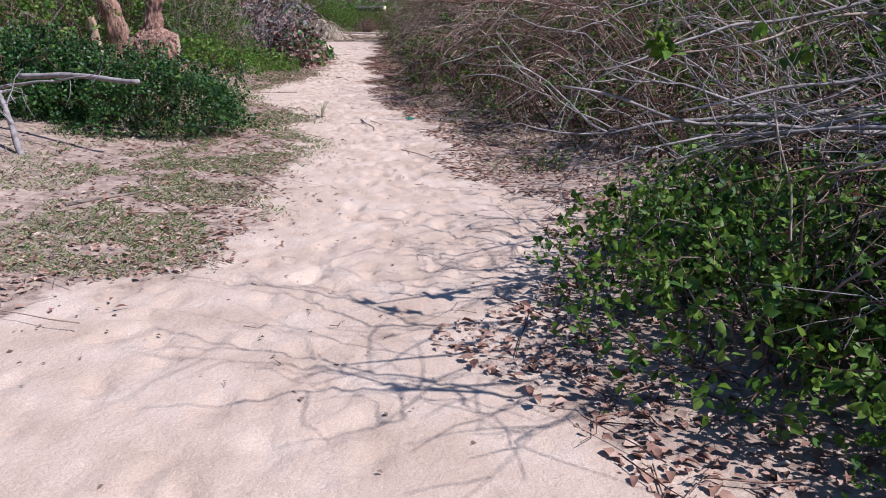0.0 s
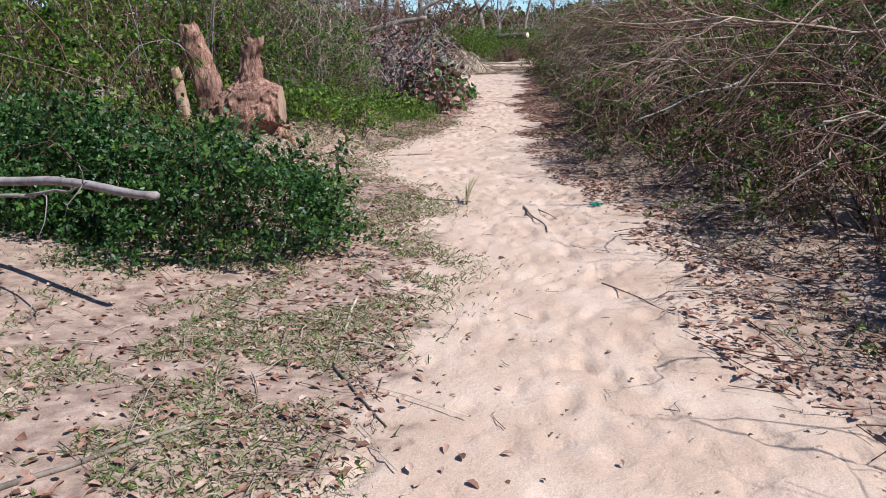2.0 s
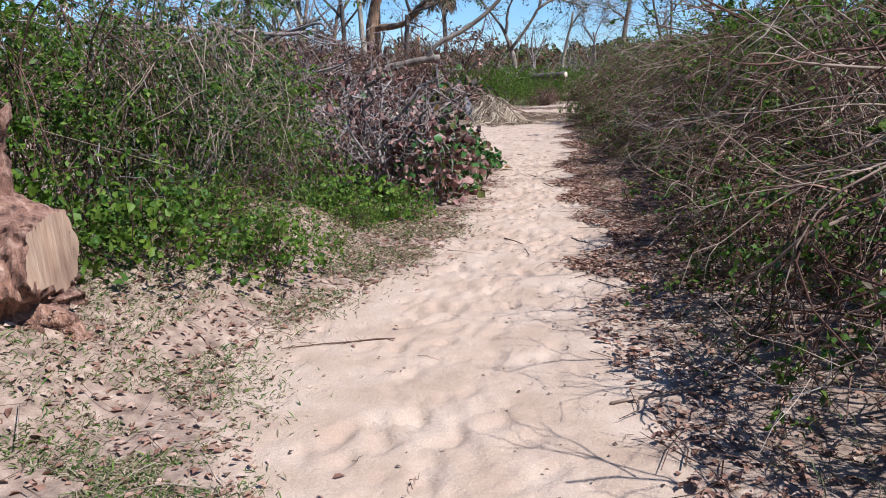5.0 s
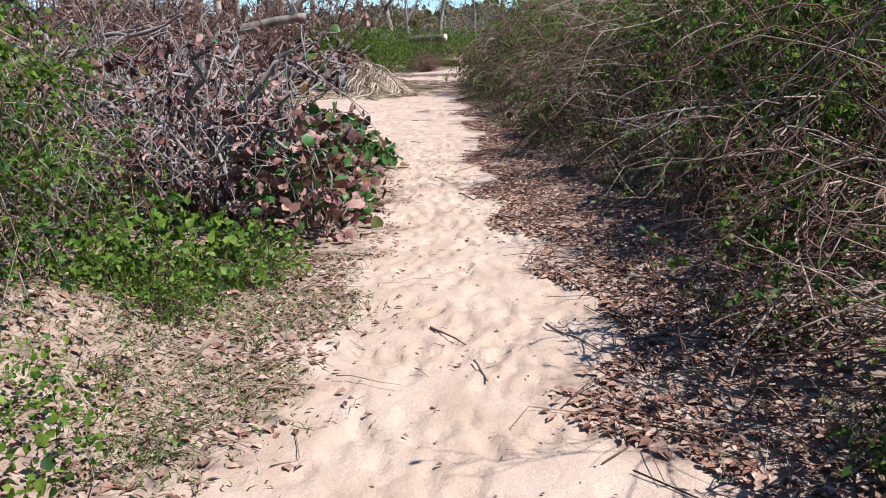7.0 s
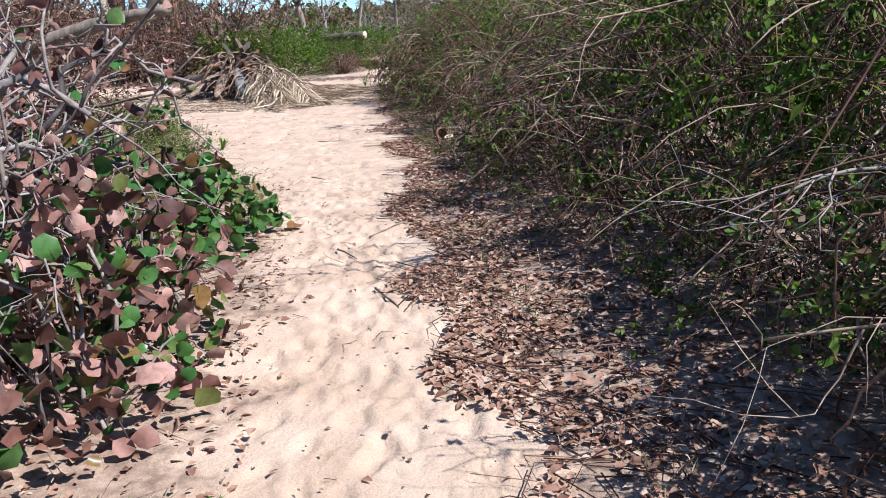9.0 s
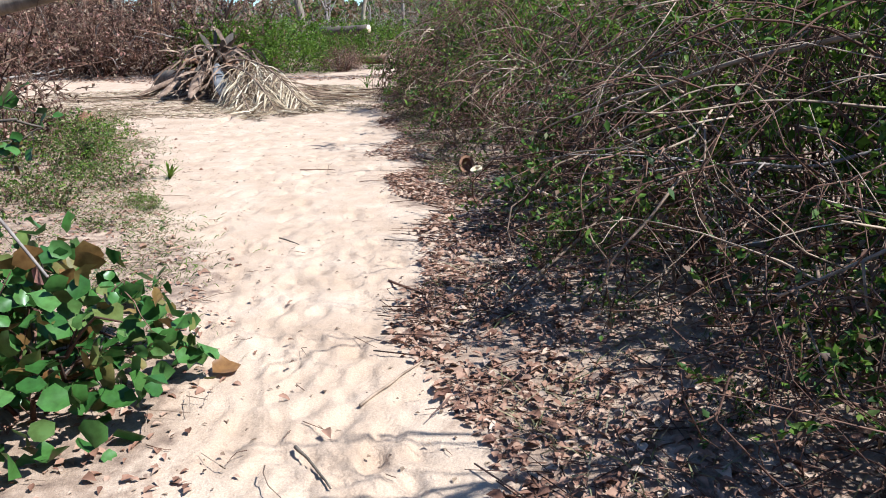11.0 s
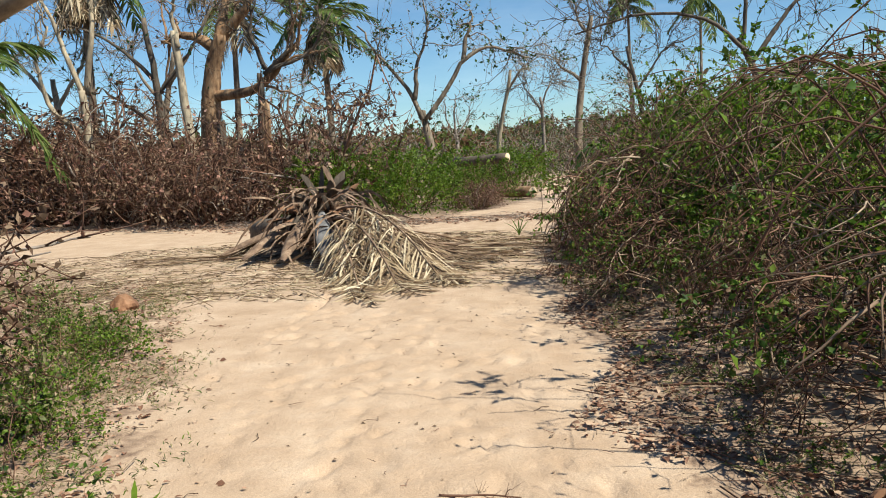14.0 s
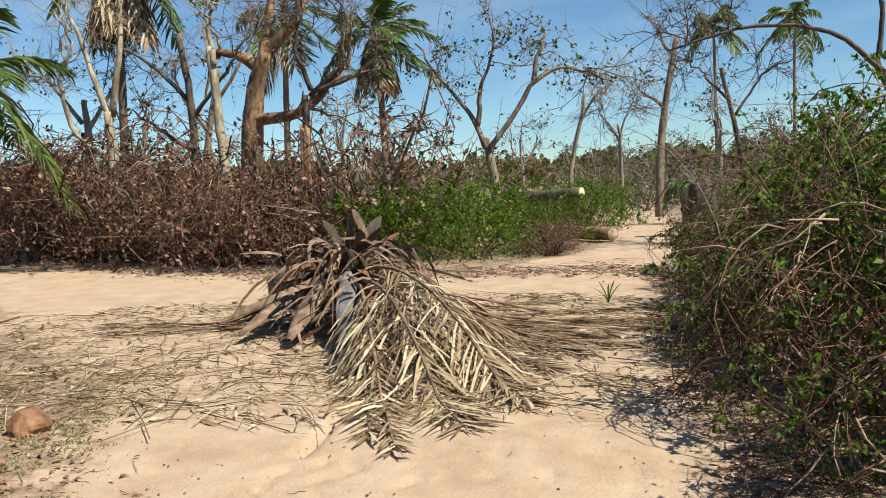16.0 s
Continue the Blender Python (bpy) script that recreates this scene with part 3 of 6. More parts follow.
while yy < 37:
    xr = float(x_right(yy)) + float(np.interp(yy, [1, 4, 6, 8, 9.5, 13, 15, 18, 20.5, 23, 27, 36], [0.9, 1.1, 1.3, 0.8, 0.5, 0.55, 0.7, 0.8, 0.85, 0.7, 0.4, 0.3]))
    steep = float(np.interp(yy, [24, 29], [1.0, 1.3]))
    plant(front[k % 3], xr + 0.55 + rng.uniform(-0.1, 0.15), yy, rng.uniform(-30, 30), rng.uniform(0.85, 1.1), rng.uniform(0.85, 1.1) * steep, group="thicket beside the path")
    plant((green if yy > 17 or k % 3 else middle)[(k // 3) % 3], xr + 1.7 + rng.uniform(-0.15, 0.2), yy + 0.4, rng.uniform(-30, 30), rng.uniform(0.92, 1.1), rng.uniform(0.92, 1.08) * (1 + (steep - 1) * 0.4) * float(np.interp(yy, [13.5, 15.5, 20.5, 22], [1, 1.12, 1.12, 1])), group="thicket beside the path")
    if k % 3 != 2:
        plant(back[k % 3], xr + 3.3 + rng.uniform(-0.2, 0.3), yy + 0.9, rng.uniform(-60, 60), rng.uniform(0.95, 1.12), 0.98 if 12 < yy < 22 else float(np.interp(yy, [22, 27], [1.0, 0.82])), group="thicket beside the path")
    if k % 4 == 0:
        plant(back[(k + 1) % 3], xr + 5.2, yy + 0.6, rng.uniform(0, 360), 1.35, 0.95 if yy < 22 else 0.75, group="thicket beside the path")
    yy += 1.45
    k += 1

# low plants at the foot of the thicket
herb = [make_bush("low_plant", 140 + i, 0.75, 0.7, 0.5, 20, 80, 1600, 0.043, M_LEAF_BRIGHT, "low bright green leafy plant at the path edge",
                  twig_m=M_TWIG, droop=0.7, shell=0.6, kind="broad", twig_len=0.25, own=3, cane_r=0.005, second=(M_LEAF, 0.45), aspect=0.75) for i in range(2)]
lush = make_bush("low_plant", 146, 0.75, 0.7, 0.6, 18, 60, 520, 0.08, M_LEAF_BRIGHT, "lush bright green broad-leaved plant at the path edge",
                 twig_m=M_TWIG, droop=0.7, shell=0.7, kind="broad", twig_len=0.25, own=3, cane_r=0.005, second=(M_LEAF, 0.55), aspect=0.7)
for x, y, s in ((-3.6, 15.3, .85), (-3.1, 15.5, .6), (-3.4, 14.7, .6), (-3.95, 14.8, .75), (-3.7, 12.2, .85), (-4.25, 12.0, 1.0), (-3.3, 12.7, .7), (-4.7, 11.8, .9)):
    plant(lush, x, y, x * 300, s, 1.0, group="green plants west of the path")
weed = [make_bush("weed_clump", 150 + i, 0.45, 0.45, 0.38, 14, 50, 420, 0.045, M_LEAF, "small green and straw weed clump", droop=0.6, twig_len=0.2, own=2,
                  cane_r=0.003, second=(M_GRASS, 0.4)) for i in range(2)]
shade = make_bush("low_plant", 148, 0.75, 0.7, 0.55, 20, 90, 2400, 0.042, M_LEAF, "low green leafy plant under bare branches",
                  twig_m=M_TWIG, droop=0.7, shell=0.55, kind="broad", twig_len=0.28, own=3, cane_r=0.005, second=(M_LEAF_BRIGHT, 0.4), aspect=0.7, clump=0.5)
for x, y, s in ((1.25, 2.85, 1.0), (1.85, 2.3, 1.05), (1.75, 1.75, 0.8), (1.2, 3.7, 0.95), (1.9, 3.2, 1.1), (1.75, 4.5, 0.9), (2.3, 2.6, 1.2)):
    plant(shade, x, y, x * 200, s, group="green plants by the thicket")
for y in np.arange(5.5, 34, 1.1):
    x = float(x_right(y)) + rng.uniform(0.45, 1.1)
    plant(weed[int(y * 3) % 2], x, float(y), rng.uniform(0, 360), rng.uniform(0.6, 1.1), rng.uniform(0.7, 1.1), group="weeds by the path")

for y in np.arange(22.5, 30.5, 0.42):
    x = float(x_right(y)) + rng.uniform(0.0, 0.6)
    plant(weed[int(y * 7) % 2], x, float(y), rng.uniform(0, 360), rng.uniform(0.4, 0.75), rng.uniform(0.5, 0.9), label="low straw and green grass clump on the verge", group="weeds by the path")

# west side: dark low bush, then tall thicket behind
low = make_bush("low_bush", 160, 1.15, 0.72, 0.66, 40, 300, 23000, 0.038, M_LEAF_DARK, "dense low dark green bush with small leaves", droop=0.8, twig_len=0.3, shell=0.75, clump=0.4,
                second=(M_LEAF, 0.15), own=4, cane_r=0.006, spread=0.42)
plant(low, -2.95, 7.75, 0, 1.0, 1.0)
plant(low, -4.2, 7.95, 170, 1.0, 1.1, label="dense low dark green bush beside dry branches")
plant(low, -5.4, 7.4, 200, 1.1, 1.0)
tall = [make_bush("tall_bush", 170 + i, 1.5, 1.4, 2.1, 24, 200, 6800, 0.06, M_LEAF, "tall green vine-grown bush with pale bare stems", droop=0.72, shell=0.3,
                  twig_len=0.6, second=(M_LEAF_BRIGHT, 0.85 if i else 0.6), cane_m=M_GREY, tangle=0.08, clump=0.9, drape=70) for i in range(3)]
greyb = [make_bush("grey_green_bush", 180 + i, 1.35, 1.3, 1.9, 30, 220, 6500, 0.044, M_LEAF, "tangled grey-green bush with fine pale twigs", droop=0.72,
                   twig_len=0.55, cane_m=M_GREY, twig_m=M_CANE, second=(M_LEAF_DARK, 0.4), drape=80, tangle=0.09) for i in range(2)]
for j, (x, y, s) in enumerate(((-5.4, 9.2, .95), (-6.9, 8.0, 1.0), (-6.2, 10.6, 1.0), (-7.6, 9.9, 1.2), (-5.7, 12.2, .95), (-7.2, 12.2, 1.2), (-8.4, 14, 1.3), (-6.8, 14.6, 1.15), (-9, 11.5, 1.4), (-4.85, 12.9, .78), (-4.5, 14.5, .7), (-6.3, 5.5, .9), (-8, 6, 1.2), (-6.2, 3.2, .9))):
    plant(tall[j % 3], x, y, 77 * j, s, 1.0, group="tall thicket west of the path")
for j, (x, y, s) in enumerate(((-4.3, 13.7, .82), (-5.2, 14.3, 1.0), (-4.55, 15.2, .92), (-5.8, 15.7, 1.1), (-6.7, 17.2, 1.15))):
    plant(greyb[j % 2], x, y, 61 * j, s, 1.0, group="grey-green thicket west of the path")
for j, (x, y, s) in enumerate(((-3.75, 12.65, .8), (-3.35, 13.05, .65), (-3.6, 15.2, .8), (-3.15, 15.55, .65), (-4.6, 10.7, .6), (-5.0, 6.4, .7), (-3.25, 14.5, .5), (-4.3, 12.3, 1.05), (-3.9, 13.4, .7), (-4.9, 12.0, 1.0), (-4.95, 24.5, .5), (-5.35, 25.2, .6), (-5.6, 26.1, .65), (-6.1, 26.6, .7), (-4.75, 23.6, .4), (-6.4, 25.6, .7), (-5.9, 24.6, .6))):
    plant(herb[j % 2], x, y, 47 * j, s, 0.95, label="low bright green leafy plant under the thicket", group="green plants west of the path")
for j, (x, y, s) in enumerate(((-3.35, 10.25, .5), (-3.1, 9.85, .45), (-2.5, 8.9, .5), (-3.4, 7.0, .5), (-2.9, 13.3, .6), (-3.2, 13.8, .6), (-2.75, 14.3, .5), (-4.4, 23.2, .8), (-4.85, 24.0, 1.1), (-5.2, 24.6, 1.2), (-5.5, 25.4, 1.3),
                                (-5.9, 24.4, 1.4), (-6.3, 25.7, 1.4), (-6.5, 26.9, 1.3), (-6.9, 26.0, 1.5), (-7.2, 27.5, 1.3), (-4.5, 22.4, .9), (-5.0, 23.0, 1.2), (-5.9, 26.4, 1.0), (-7.6, 28.6, 1.2), (-8.3, 29.4, 1.3))):
    plant(weed[j % 2], x, y, 37 * j, s, 1.1 if y > 20 else 0.9, label="green and straw weeds on the sandy verge", group="weeds west of the path")


for y in np.arange(21.8, 27.6, 0.24):
    x = float(x_left(y)) - rng.uniform(0.05, 1.3)
    plant(weed[int(y * 5) % 2], x, float(y), rng.uniform(0, 360), rng.uniform(0.6, 1.1), rng.uniform(0.7, 1.2), label="green and straw weeds on the sandy verge", group="weeds west of the path")


# ---------------------------------------------------------------- shared light clutter: litter, grass
def scatter_litter(name, seed, n, spot, size, mat, label, category, kind="leaf", lift=0.012, aspect=0.6):
    rng = np.random.default_rng(seed)
    x, y = spot(rng, n)
    a = rng.uniform(0, 2 * np.pi, len(x))
    pos = np.stack([x, y, gz(x, y) + rng.uniform(0.2, 1.3, len(x)) * lift], axis=-1)
    along = np.stack([np.cos(a), np.sin(a), rng.normal(size=len(x)) * 0.13], axis=-1)
    up = unit(np.stack([rng.normal(size=len(x)) * 0.25, rng.normal(size=len(x)) * 0.25, np.ones(len(x))], axis=-1))
    L = size * rng.uniform(0.45, 1.4, len(x))
    s = Soup()
    leaves(s, pos, along, up, L, L * aspect * rng.uniform(0.7, 1.2, len(x)), kind, 0.25)
    me = s.mesh(name)
    me.materials.append(mat)
    return tagged(new(name, me), label, category, kind="stuff")


def east_verge(rng, n):
    y = rng.uniform(1.0, 36, n)
    y = np.where(rng.random(n) < 0.35, rng.uniform(13, 24, n), y)
    d = np.where(rng.random(n) < 0.5, rng.uniform(0, 1.8, n), np.abs(rng.normal(size=n)) * 0.6) - 0.15 + 0.3 * vnoise(y, y * 0, 0.6, 31)
    x = x_right(y) + d
    keep = vnoise(x, y, 0.4, 61) + 0.7 * vnoise(x, y, 0.15, 62) > -0.35 - 0.5 * (rng.random(n) < 0.35)
    return x[keep], y[keep]


def west_verge(rng, n):
    y = np.concatenate([rng.uniform(3, 16, int(n * 0.6)), rng.uniform(13.5, 30, n - int(n * 0.6))])
    d = np.abs(rng.normal(size=n)) * 1.0 - 0.15 - 0.3 * np.abs(rng.normal(size=n)) * (rng.random(n) < 0.12)
    return x_left(y) - d, y


def on_sand(rng, n):
    y = rng.uniform(1.3, 31, n)
    f = rng.beta(0.7, 0.7, n)
    return x_left(y) + f * (x_right(y) - x_left(y)), y


scatter_litter("leaf_litter", 1, 34000, east_verge, 0.047, M_LITTER, "brown fallen leaves under the thicket", "leaf litter", "broad", 0.016)
scatter_litter("leaf_litter", 2, 13000, west_verge, 0.042, M_LITTER, "brown fallen leaves on the verge", "leaf litter", "broad")
scatter_litter("sand_debris", 3, 1500, on_sand, 0.022, M_DEAD, "bits of leaf and bark on the sand", "debris", lift=0.006)


def scatter_twigs(name, seed, n, spot, length, mat, label):
    rng = np.random.default_rng(seed)
    x, y = spot(rng, n)
    a = rng.uniform(0, 2 * np.pi, len(x))
    L = length * rng.uniform(0.3, 1.2, len(x))
    t = np.linspace(-0.5, 0.5, 4)[None, :]
    px, py = x[:, None] + np.cos(a)[:, None] * L[:, None] * t, y[:, None] + np.sin(a)[:, None] * L[:, None] * t
    w = rng.normal(size=px.shape) * 0.15 * L[:, None]
    P = np.stack([px + w, py - w, gz(px, py) + 0.008 + rng.uniform(0, 0.03, (len(x), 1)) * (length > 0.2)], axis=-1)
    s = Soup()
    tubes(s, P, (0.0017 + 0.0042 * L)[:, None] * np.linspace(1, 0.5, 4)[None, :], 3, rng)
    me = s.mesh(name)
    me.materials.append(mat)
    return tagged(new(name, me), label, "twigs", kind="stuff")


scatter_twigs("twig_litter", 4, 1700, east_verge, 0.45, M_TWIG, "brown twigs lying under the thicket")
scatter_twigs("twig_litter", 5, 900, west_verge, 0.3, M_CANE, "pale twigs lying on the verge")
scatter_twigs("sand_debris", 6, 260, on_sand, 0.10, M_TWIG, "small dark twigs on the sand")


def grass(name, seed, n, spot, h, mat, label):
    rng = np.random.default_rng(seed)
    x, y = spot(rng, n)
    a = rng.uniform(0, 2 * np.pi, len(x))
    H = h * rng.uniform(0.4, 1.3, len(x))
    lean = rng.uniform(0.4, 1.6, len(x))
    t = np.array([0, 0.5, 1.0])[None, :]
    P = np.stack([x[:, None] + np.cos(a)[:, None] * (H * lean)[:, None] * t ** 1.4, y[:, None] + np.sin(a)[:, None] * (H * lean)[:, None] * t ** 1.4,
                  gz(x, y)[:, None] - 0.004 + H[:, None] * (t - 0.35 * t ** 2)], axis=-1)
    s = Soup()
    ribbons(s, P, rng.uniform(0.003, 0.008, len(x)), unit(rng.normal(size=(len(x), 1, 3)) + [0, 0, 0.3]))
    me = s.mesh(name)
    me.materials.append(mat)
    return tagged(new(name, me), label, "grass", kind="stuff")


def west_lawn(rng, n):
    y = np.concatenate([rng.uniform(3.6, 10.5, int(n * 0.45)), rng.uniform(10, 16, int(n * 0.3)), rng.uniform(19.5, 30, n - int(n * 0.45) - int(n * 0.3))])
    x = x_left(y) - np.abs(rng.normal(size=n)) * 1.0 + 0.15 + rng.normal(size=n) * 0.14 + 0.3 * vnoise(y, y * 0 + 3, 0.7, 45)
    keep = vnoise(x, y, 0.45, 41) + 0.6 * vnoise(x, y, 0.16, 42) > -0.25
    return x[keep], y[keep]


def east_lawn(rng, n):
    y = rng.uniform(5, 36, n)
    x = x_right(y) + np.abs(rng.normal(size=n)) * 0.8 + 0.1
    keep = vnoise(x, y, 0.5, 43) > 0.0
    return x[keep], y[keep]


grass("verge_grass", 8, 78000, west_lawn, 0.036, M_GRASS, "short dry grey-green grass on the verge")
grass("verge_grass", 9, 9000, east_lawn, 0.09, M_GRASS, "straggly dry grass by the thicket")
grass("verge_grass", 10, 36000, west_lawn, 0.036, M_LEAF, "short green grass tufts on the verge")


def over_way(P, x, y):
    """Whether points of lines P, set at (x, y), hang at head height over the trodden line."""
    mid = np.interp(P[..., 1] + y, [0, 8, 12, 16, 20, 24], [0, -1.0, -1.8, -1.7, -2.35, -2.9])
    return ((P[..., 0] + x - mid < 0.8) & (P[..., 2] > 0.45) & (P[..., 1] + y < 25) & (x > -2)).any(axis=-1)


def cane_spray(name, seed, x, y, n, reach, h, label, turn=W, leaf=0, mats=None, leaf_m=None, group="arching canes of the thicket"):
    """Long thin canes that arch out of the thicket towards the way."""
    rng_ = np.random.default_rng(seed)
    root = thing(name, x, y, float(gz(x, y)), label, "canes", group)
    lines = []
    for i in range(n):
        az = turn + rng_.normal() * 0.42
        L, top, bend = reach * rng_.uniform(0.6, 1.1), h * rng_.uniform(0.55, 1.1), rng_.uniform(0.6, 0.9)
        t = np.linspace(0, 1, 12)
        P = np.stack([rng_.normal() * 0.2 + np.cos(az) * L * t ** 1.2, rng_.normal() * 0.5 + np.sin(az) * L * t ** 1.2, top * np.sin(np.pi * bend * t) - 0.05], axis=-1)
        P[1:] += np.cumsum(rng_.normal(size=(11, 3)) * 0.022, axis=0)
        P[1:, 2] = np.maximum(P[1:, 2], 0.05)
        for _ in range(4):
            if over_way(P, x, y):
                P[:, :2] = P[0, :2] + (P[:, :2] - P[0, :2]) * 0.75
        s = Soup()
        tubes(s, P, np.linspace(0.008, 0.0025, 12) * rng_.uniform(0.6, 1.3), 5)
        part("cane", s, (mats or (M_CANE, M_TWIG))[0 if rng_.random() < 0.42 else 1], root)
        lines.append(P)
    Q = off_shoots(rng_, np.array(lines), n * 7, 0.45, 5, 0.35, 0.1, 0.55, 0.25)
    Q = Q[~over_way(Q, x, y)]
    s = Soup()
    tubes(s, Q, np.full((len(Q), 1), 0.0025) * np.linspace(1, 0.5, 5)[None, :], 3, rng_)
    tagged(part("twig_mass", s, M_TWIG, root), kind="stuff")
    if leaf:
        pos, d = leaf_spots(rng_, Q, leaf)
        L = 0.05 * rng_.uniform(0.6, 1.3, leaf)
        s = Soup()
        leaves(s, pos, d + 0.7 * rng_.normal(size=(leaf, 3)), unit(rng_.normal(size=(leaf, 3)) * 0.7 + [0, 0, 0.7]), L, L * 0.5)
        tagged(part("foliage", s, leaf_m or M_LEAF, root), kind="stuff")
    return root


rng = np.random.default_rng(17)
for k, y in enumerate(np.arange(5.6, 36, 1.15)):
    gap = float(np.interp(y, [5, 9, 13, 15, 18, 20.5, 23, 27, 36], [2.1, 1.8, 1.8, 2.0, 2.3, 2.2, 1.8, 1.5, 1.5]))
    cane_spray("cane_spray", 500 + k, float(x_right(y)) + gap, float(y), 13 if y < 22 else 8, gap * (0.72 if 16 < y < 21.5 else 0.88), 1.5 if y < 24 else 1.65, "long pale arching canes leaning towards the path", leaf=0 if y < 12 else 90)
for k, y in enumerate(np.arange(24.2, 34, 2.4)):
    cane_spray("cane_spray", 540 + k, float(x_right(y)) + 2.7, float(y), 8, 2.2, 1.8, "long arching canes sweeping over the thicket top", leaf=60)
for k, (x, y, n_) in enumerate(((-5.6, 8.8, 7), (-5.2, 10.0, 8), (-5.6, 11.4, 8), (-5.1, 12.4, 9), (-4.9, 13.3, 10), (-4.9, 14.2, 9), (-5.0, 15.0, 8), (-6.4, 9.6, 8), (-6.2, 13.0, 8))):
    cane_spray("cane_spray", 560 + k, x, y, n_, 1.2, 2.1, "pale leaning stems standing in the west thicket", turn=-0.3, leaf=160, mats=(M_GREY, M_TWIG), leaf_m=M_LEAF_BRIGHT, group="pale stems of the west thicket")


# ---------------------------------------------------------------- branches and sticks
def branch(name, seed, p, q, r, subs, sub_len, mat, label, category="branch", crook=0.05, own_tip=0.35, n=10, leaf=None, flat=False):
    """A bare branch from p to q with side twigs."""
    rng = np.random.default_rng(seed)
    root = thing(name, *p, label, category)
    P = wander(rng, (0, 0, 0), np.subtract(q, p), n, crook)
    if flat:
        P[:, 2] = np.linspace(0, q[2] - p[2], n) + np.abs(P[:, 2] - np.linspace(0, q[2] - p[2], n)) * 0.4
    t2 = np.linspace(0, n - 1, 2 * n)
    P2 = np.stack([np.interp(t2, np.arange(n), P[:, i]) for i in range(3)], axis=-1)
    P2[1:-1] = (P2[:-2] + P2[1:-1] * 2 + P2[2:]) / 4
    P2[1:-1] = (P2[:-2] + P2[1:-1] * 2 + P2[2:]) / 4
    s = Soup()
    tubes(s, P2, np.linspace(r, r * own_tip, 2 * n), 6, rng, 0.05)
    part("stem", s, mat, root, smooth=True)
    if subs:
        Q = off_shoots(rng, P[None], subs, sub_len, 6, 0.2, 0.0, 0.7, 0.25)
        for i in range(subs):
            s = Soup()
            tubes(s, Q[i], min(r * 0.4, 0.011) * rng.uniform(0.5, 1.1) * np.linspace(1, 0.35, 6), 4)
            part("side_twig", s, mat, root)
        s = Soup()
        Q2 = off_shoots(rng, Q, subs * 3, sub_len * 0.5, 4, 0.2, 0.0, 0.7, 0.25)
        tubes(s, Q2, min(r * 0.18, 0.005) * np.ones((subs * 3, 1)) * np.linspace(1, 0.5, 4)[None, :], 3, rng)
        tagged(part("twig_mass", s, mat, root), kind="stuff")
        if leaf:
            pos, d = leaf_spots(rng, Q2, leaf[1])
            s = Soup()
            k = leaf[1]
            L = leaf[2] * rng.uniform(0.6, 1.2, k)
            leaves(s, pos, d + 0.6 * rng.normal(size=(k, 3)), unit(rng.normal(size=(k, 3)) + [0, 0, 0.8]), L, L * leaf[3], leaf[4])
            tagged(part("foliage", s, leaf[0], root), kind="stuff")
    return root


def stick(seed, p, q, r, mat, label, subs=0, crook=0.04, name="stick"):
    r *= 0.6
    z0, z1 = float(gz(*p)), float(gz(*q))
    return branch(name, seed, (*p, z0 + r * 0.8), (*q, z1 + r * 0.8), r, subs, 0.15, mat, label, "stick", crook, 0.5, 8, flat=True)


stick(1, (-1.64, 6.95), (-1.5, 6.08), 0.014, M_BARK_PALE, "pale peeled stick at the sand's edge")
stick(2, (-1.5, 6.08), (-1.16, 5.6), 0.011, M_BARK_DARK, "dark forked twig at the sand's edge", 2, 0.07)
stick(3, (-2.3, 4.82), (-1.8, 5.5), 0.022, M_BARK, "weathered grey stick lying on the grass")
stick(4, (-0.97, 9.28), (-0.75, 8.5), 0.013, M_BARK_DARK, "dark curved stick on the sand", 0, 0.09)
stick(5, (-0.4, 7.4), (-0.08, 6.95), 0.007, M_TWIG, "thin brown twig on the sand", 3)
stick(6, (-1.77, 9.48), (-1.4, 9.4), 0.008, M_TWIG, "thin brown twig on the sand", 1)
stick(7, (-1.98, 14.63), (-1.8, 14.4), 0.010, M_TWIG, "short brown twig on the sand", 1)
stick(8, (-1.42, 14.65), (-1.2, 14.3), 0.011, M_BARK_DARK, "dark twig on the sand")
stick(9, (-1.76, 14.22), (-1.7, 14.0), 0.010, M_BARK_DARK, "dark twig on the sand")
stick(10, (-2.24, 18.8), (-2.1, 18.55), 0.011, M_BARK_DARK, "dark short stick on the sand")
stick(11, (-1.96, 17.95), (-1.83, 17.62), 0.012, M_BARK_DARK, "dark twig on the sand")
stick(12, (-2.05, 19.08), (-1.8, 19.5), 0.011, M_CANE, "pale brown stick at the litter's edge", 2)
stick(13, (-3.3, 18.0), (-2.46, 18.1), 0.012, M_GREY, "long grey stick on leaf litter", 2)
stick(14, (-2.94, 23.88), (-2.62, 23.86), 0.010, M_TWIG, "small forked twig on the sand", 4)
stick(15, (-1.95, 24.6), (-1.72, 23.95), 0.014, M_TWIG, "brown stick on the sand's edge", 2, 0.07)
stick(16, (-2.73, 21.46), (-2.58, 21.28), 0.009, M_BARK_DARK, "dark twig on the sand")
stick(17, (-2.0, 20.5), (-1.3, 19.7), 0.012, M_TWIG, "brown stick on leaf litter", 3)
stick(18, (-0.85, 9.2), (-0.7, 8.9), 0.008, M_BARK_DARK, "thin dark twig on the sand", 1)
stick(19, (-2.2, 12.0), (-2.75, 11.75), 0.008, M_TWIG, "dry branched twig on the sand", 6)
stick(20, (-1.05, 11.3), (0.1, 11.9), 0.012, M_CANE, "long thin branch in the litter", 3)
stick(21, (-1.4, 4.9), (-1.9, 4.75), 0.008, M_TWIG, "dry twig on the verge", 4)
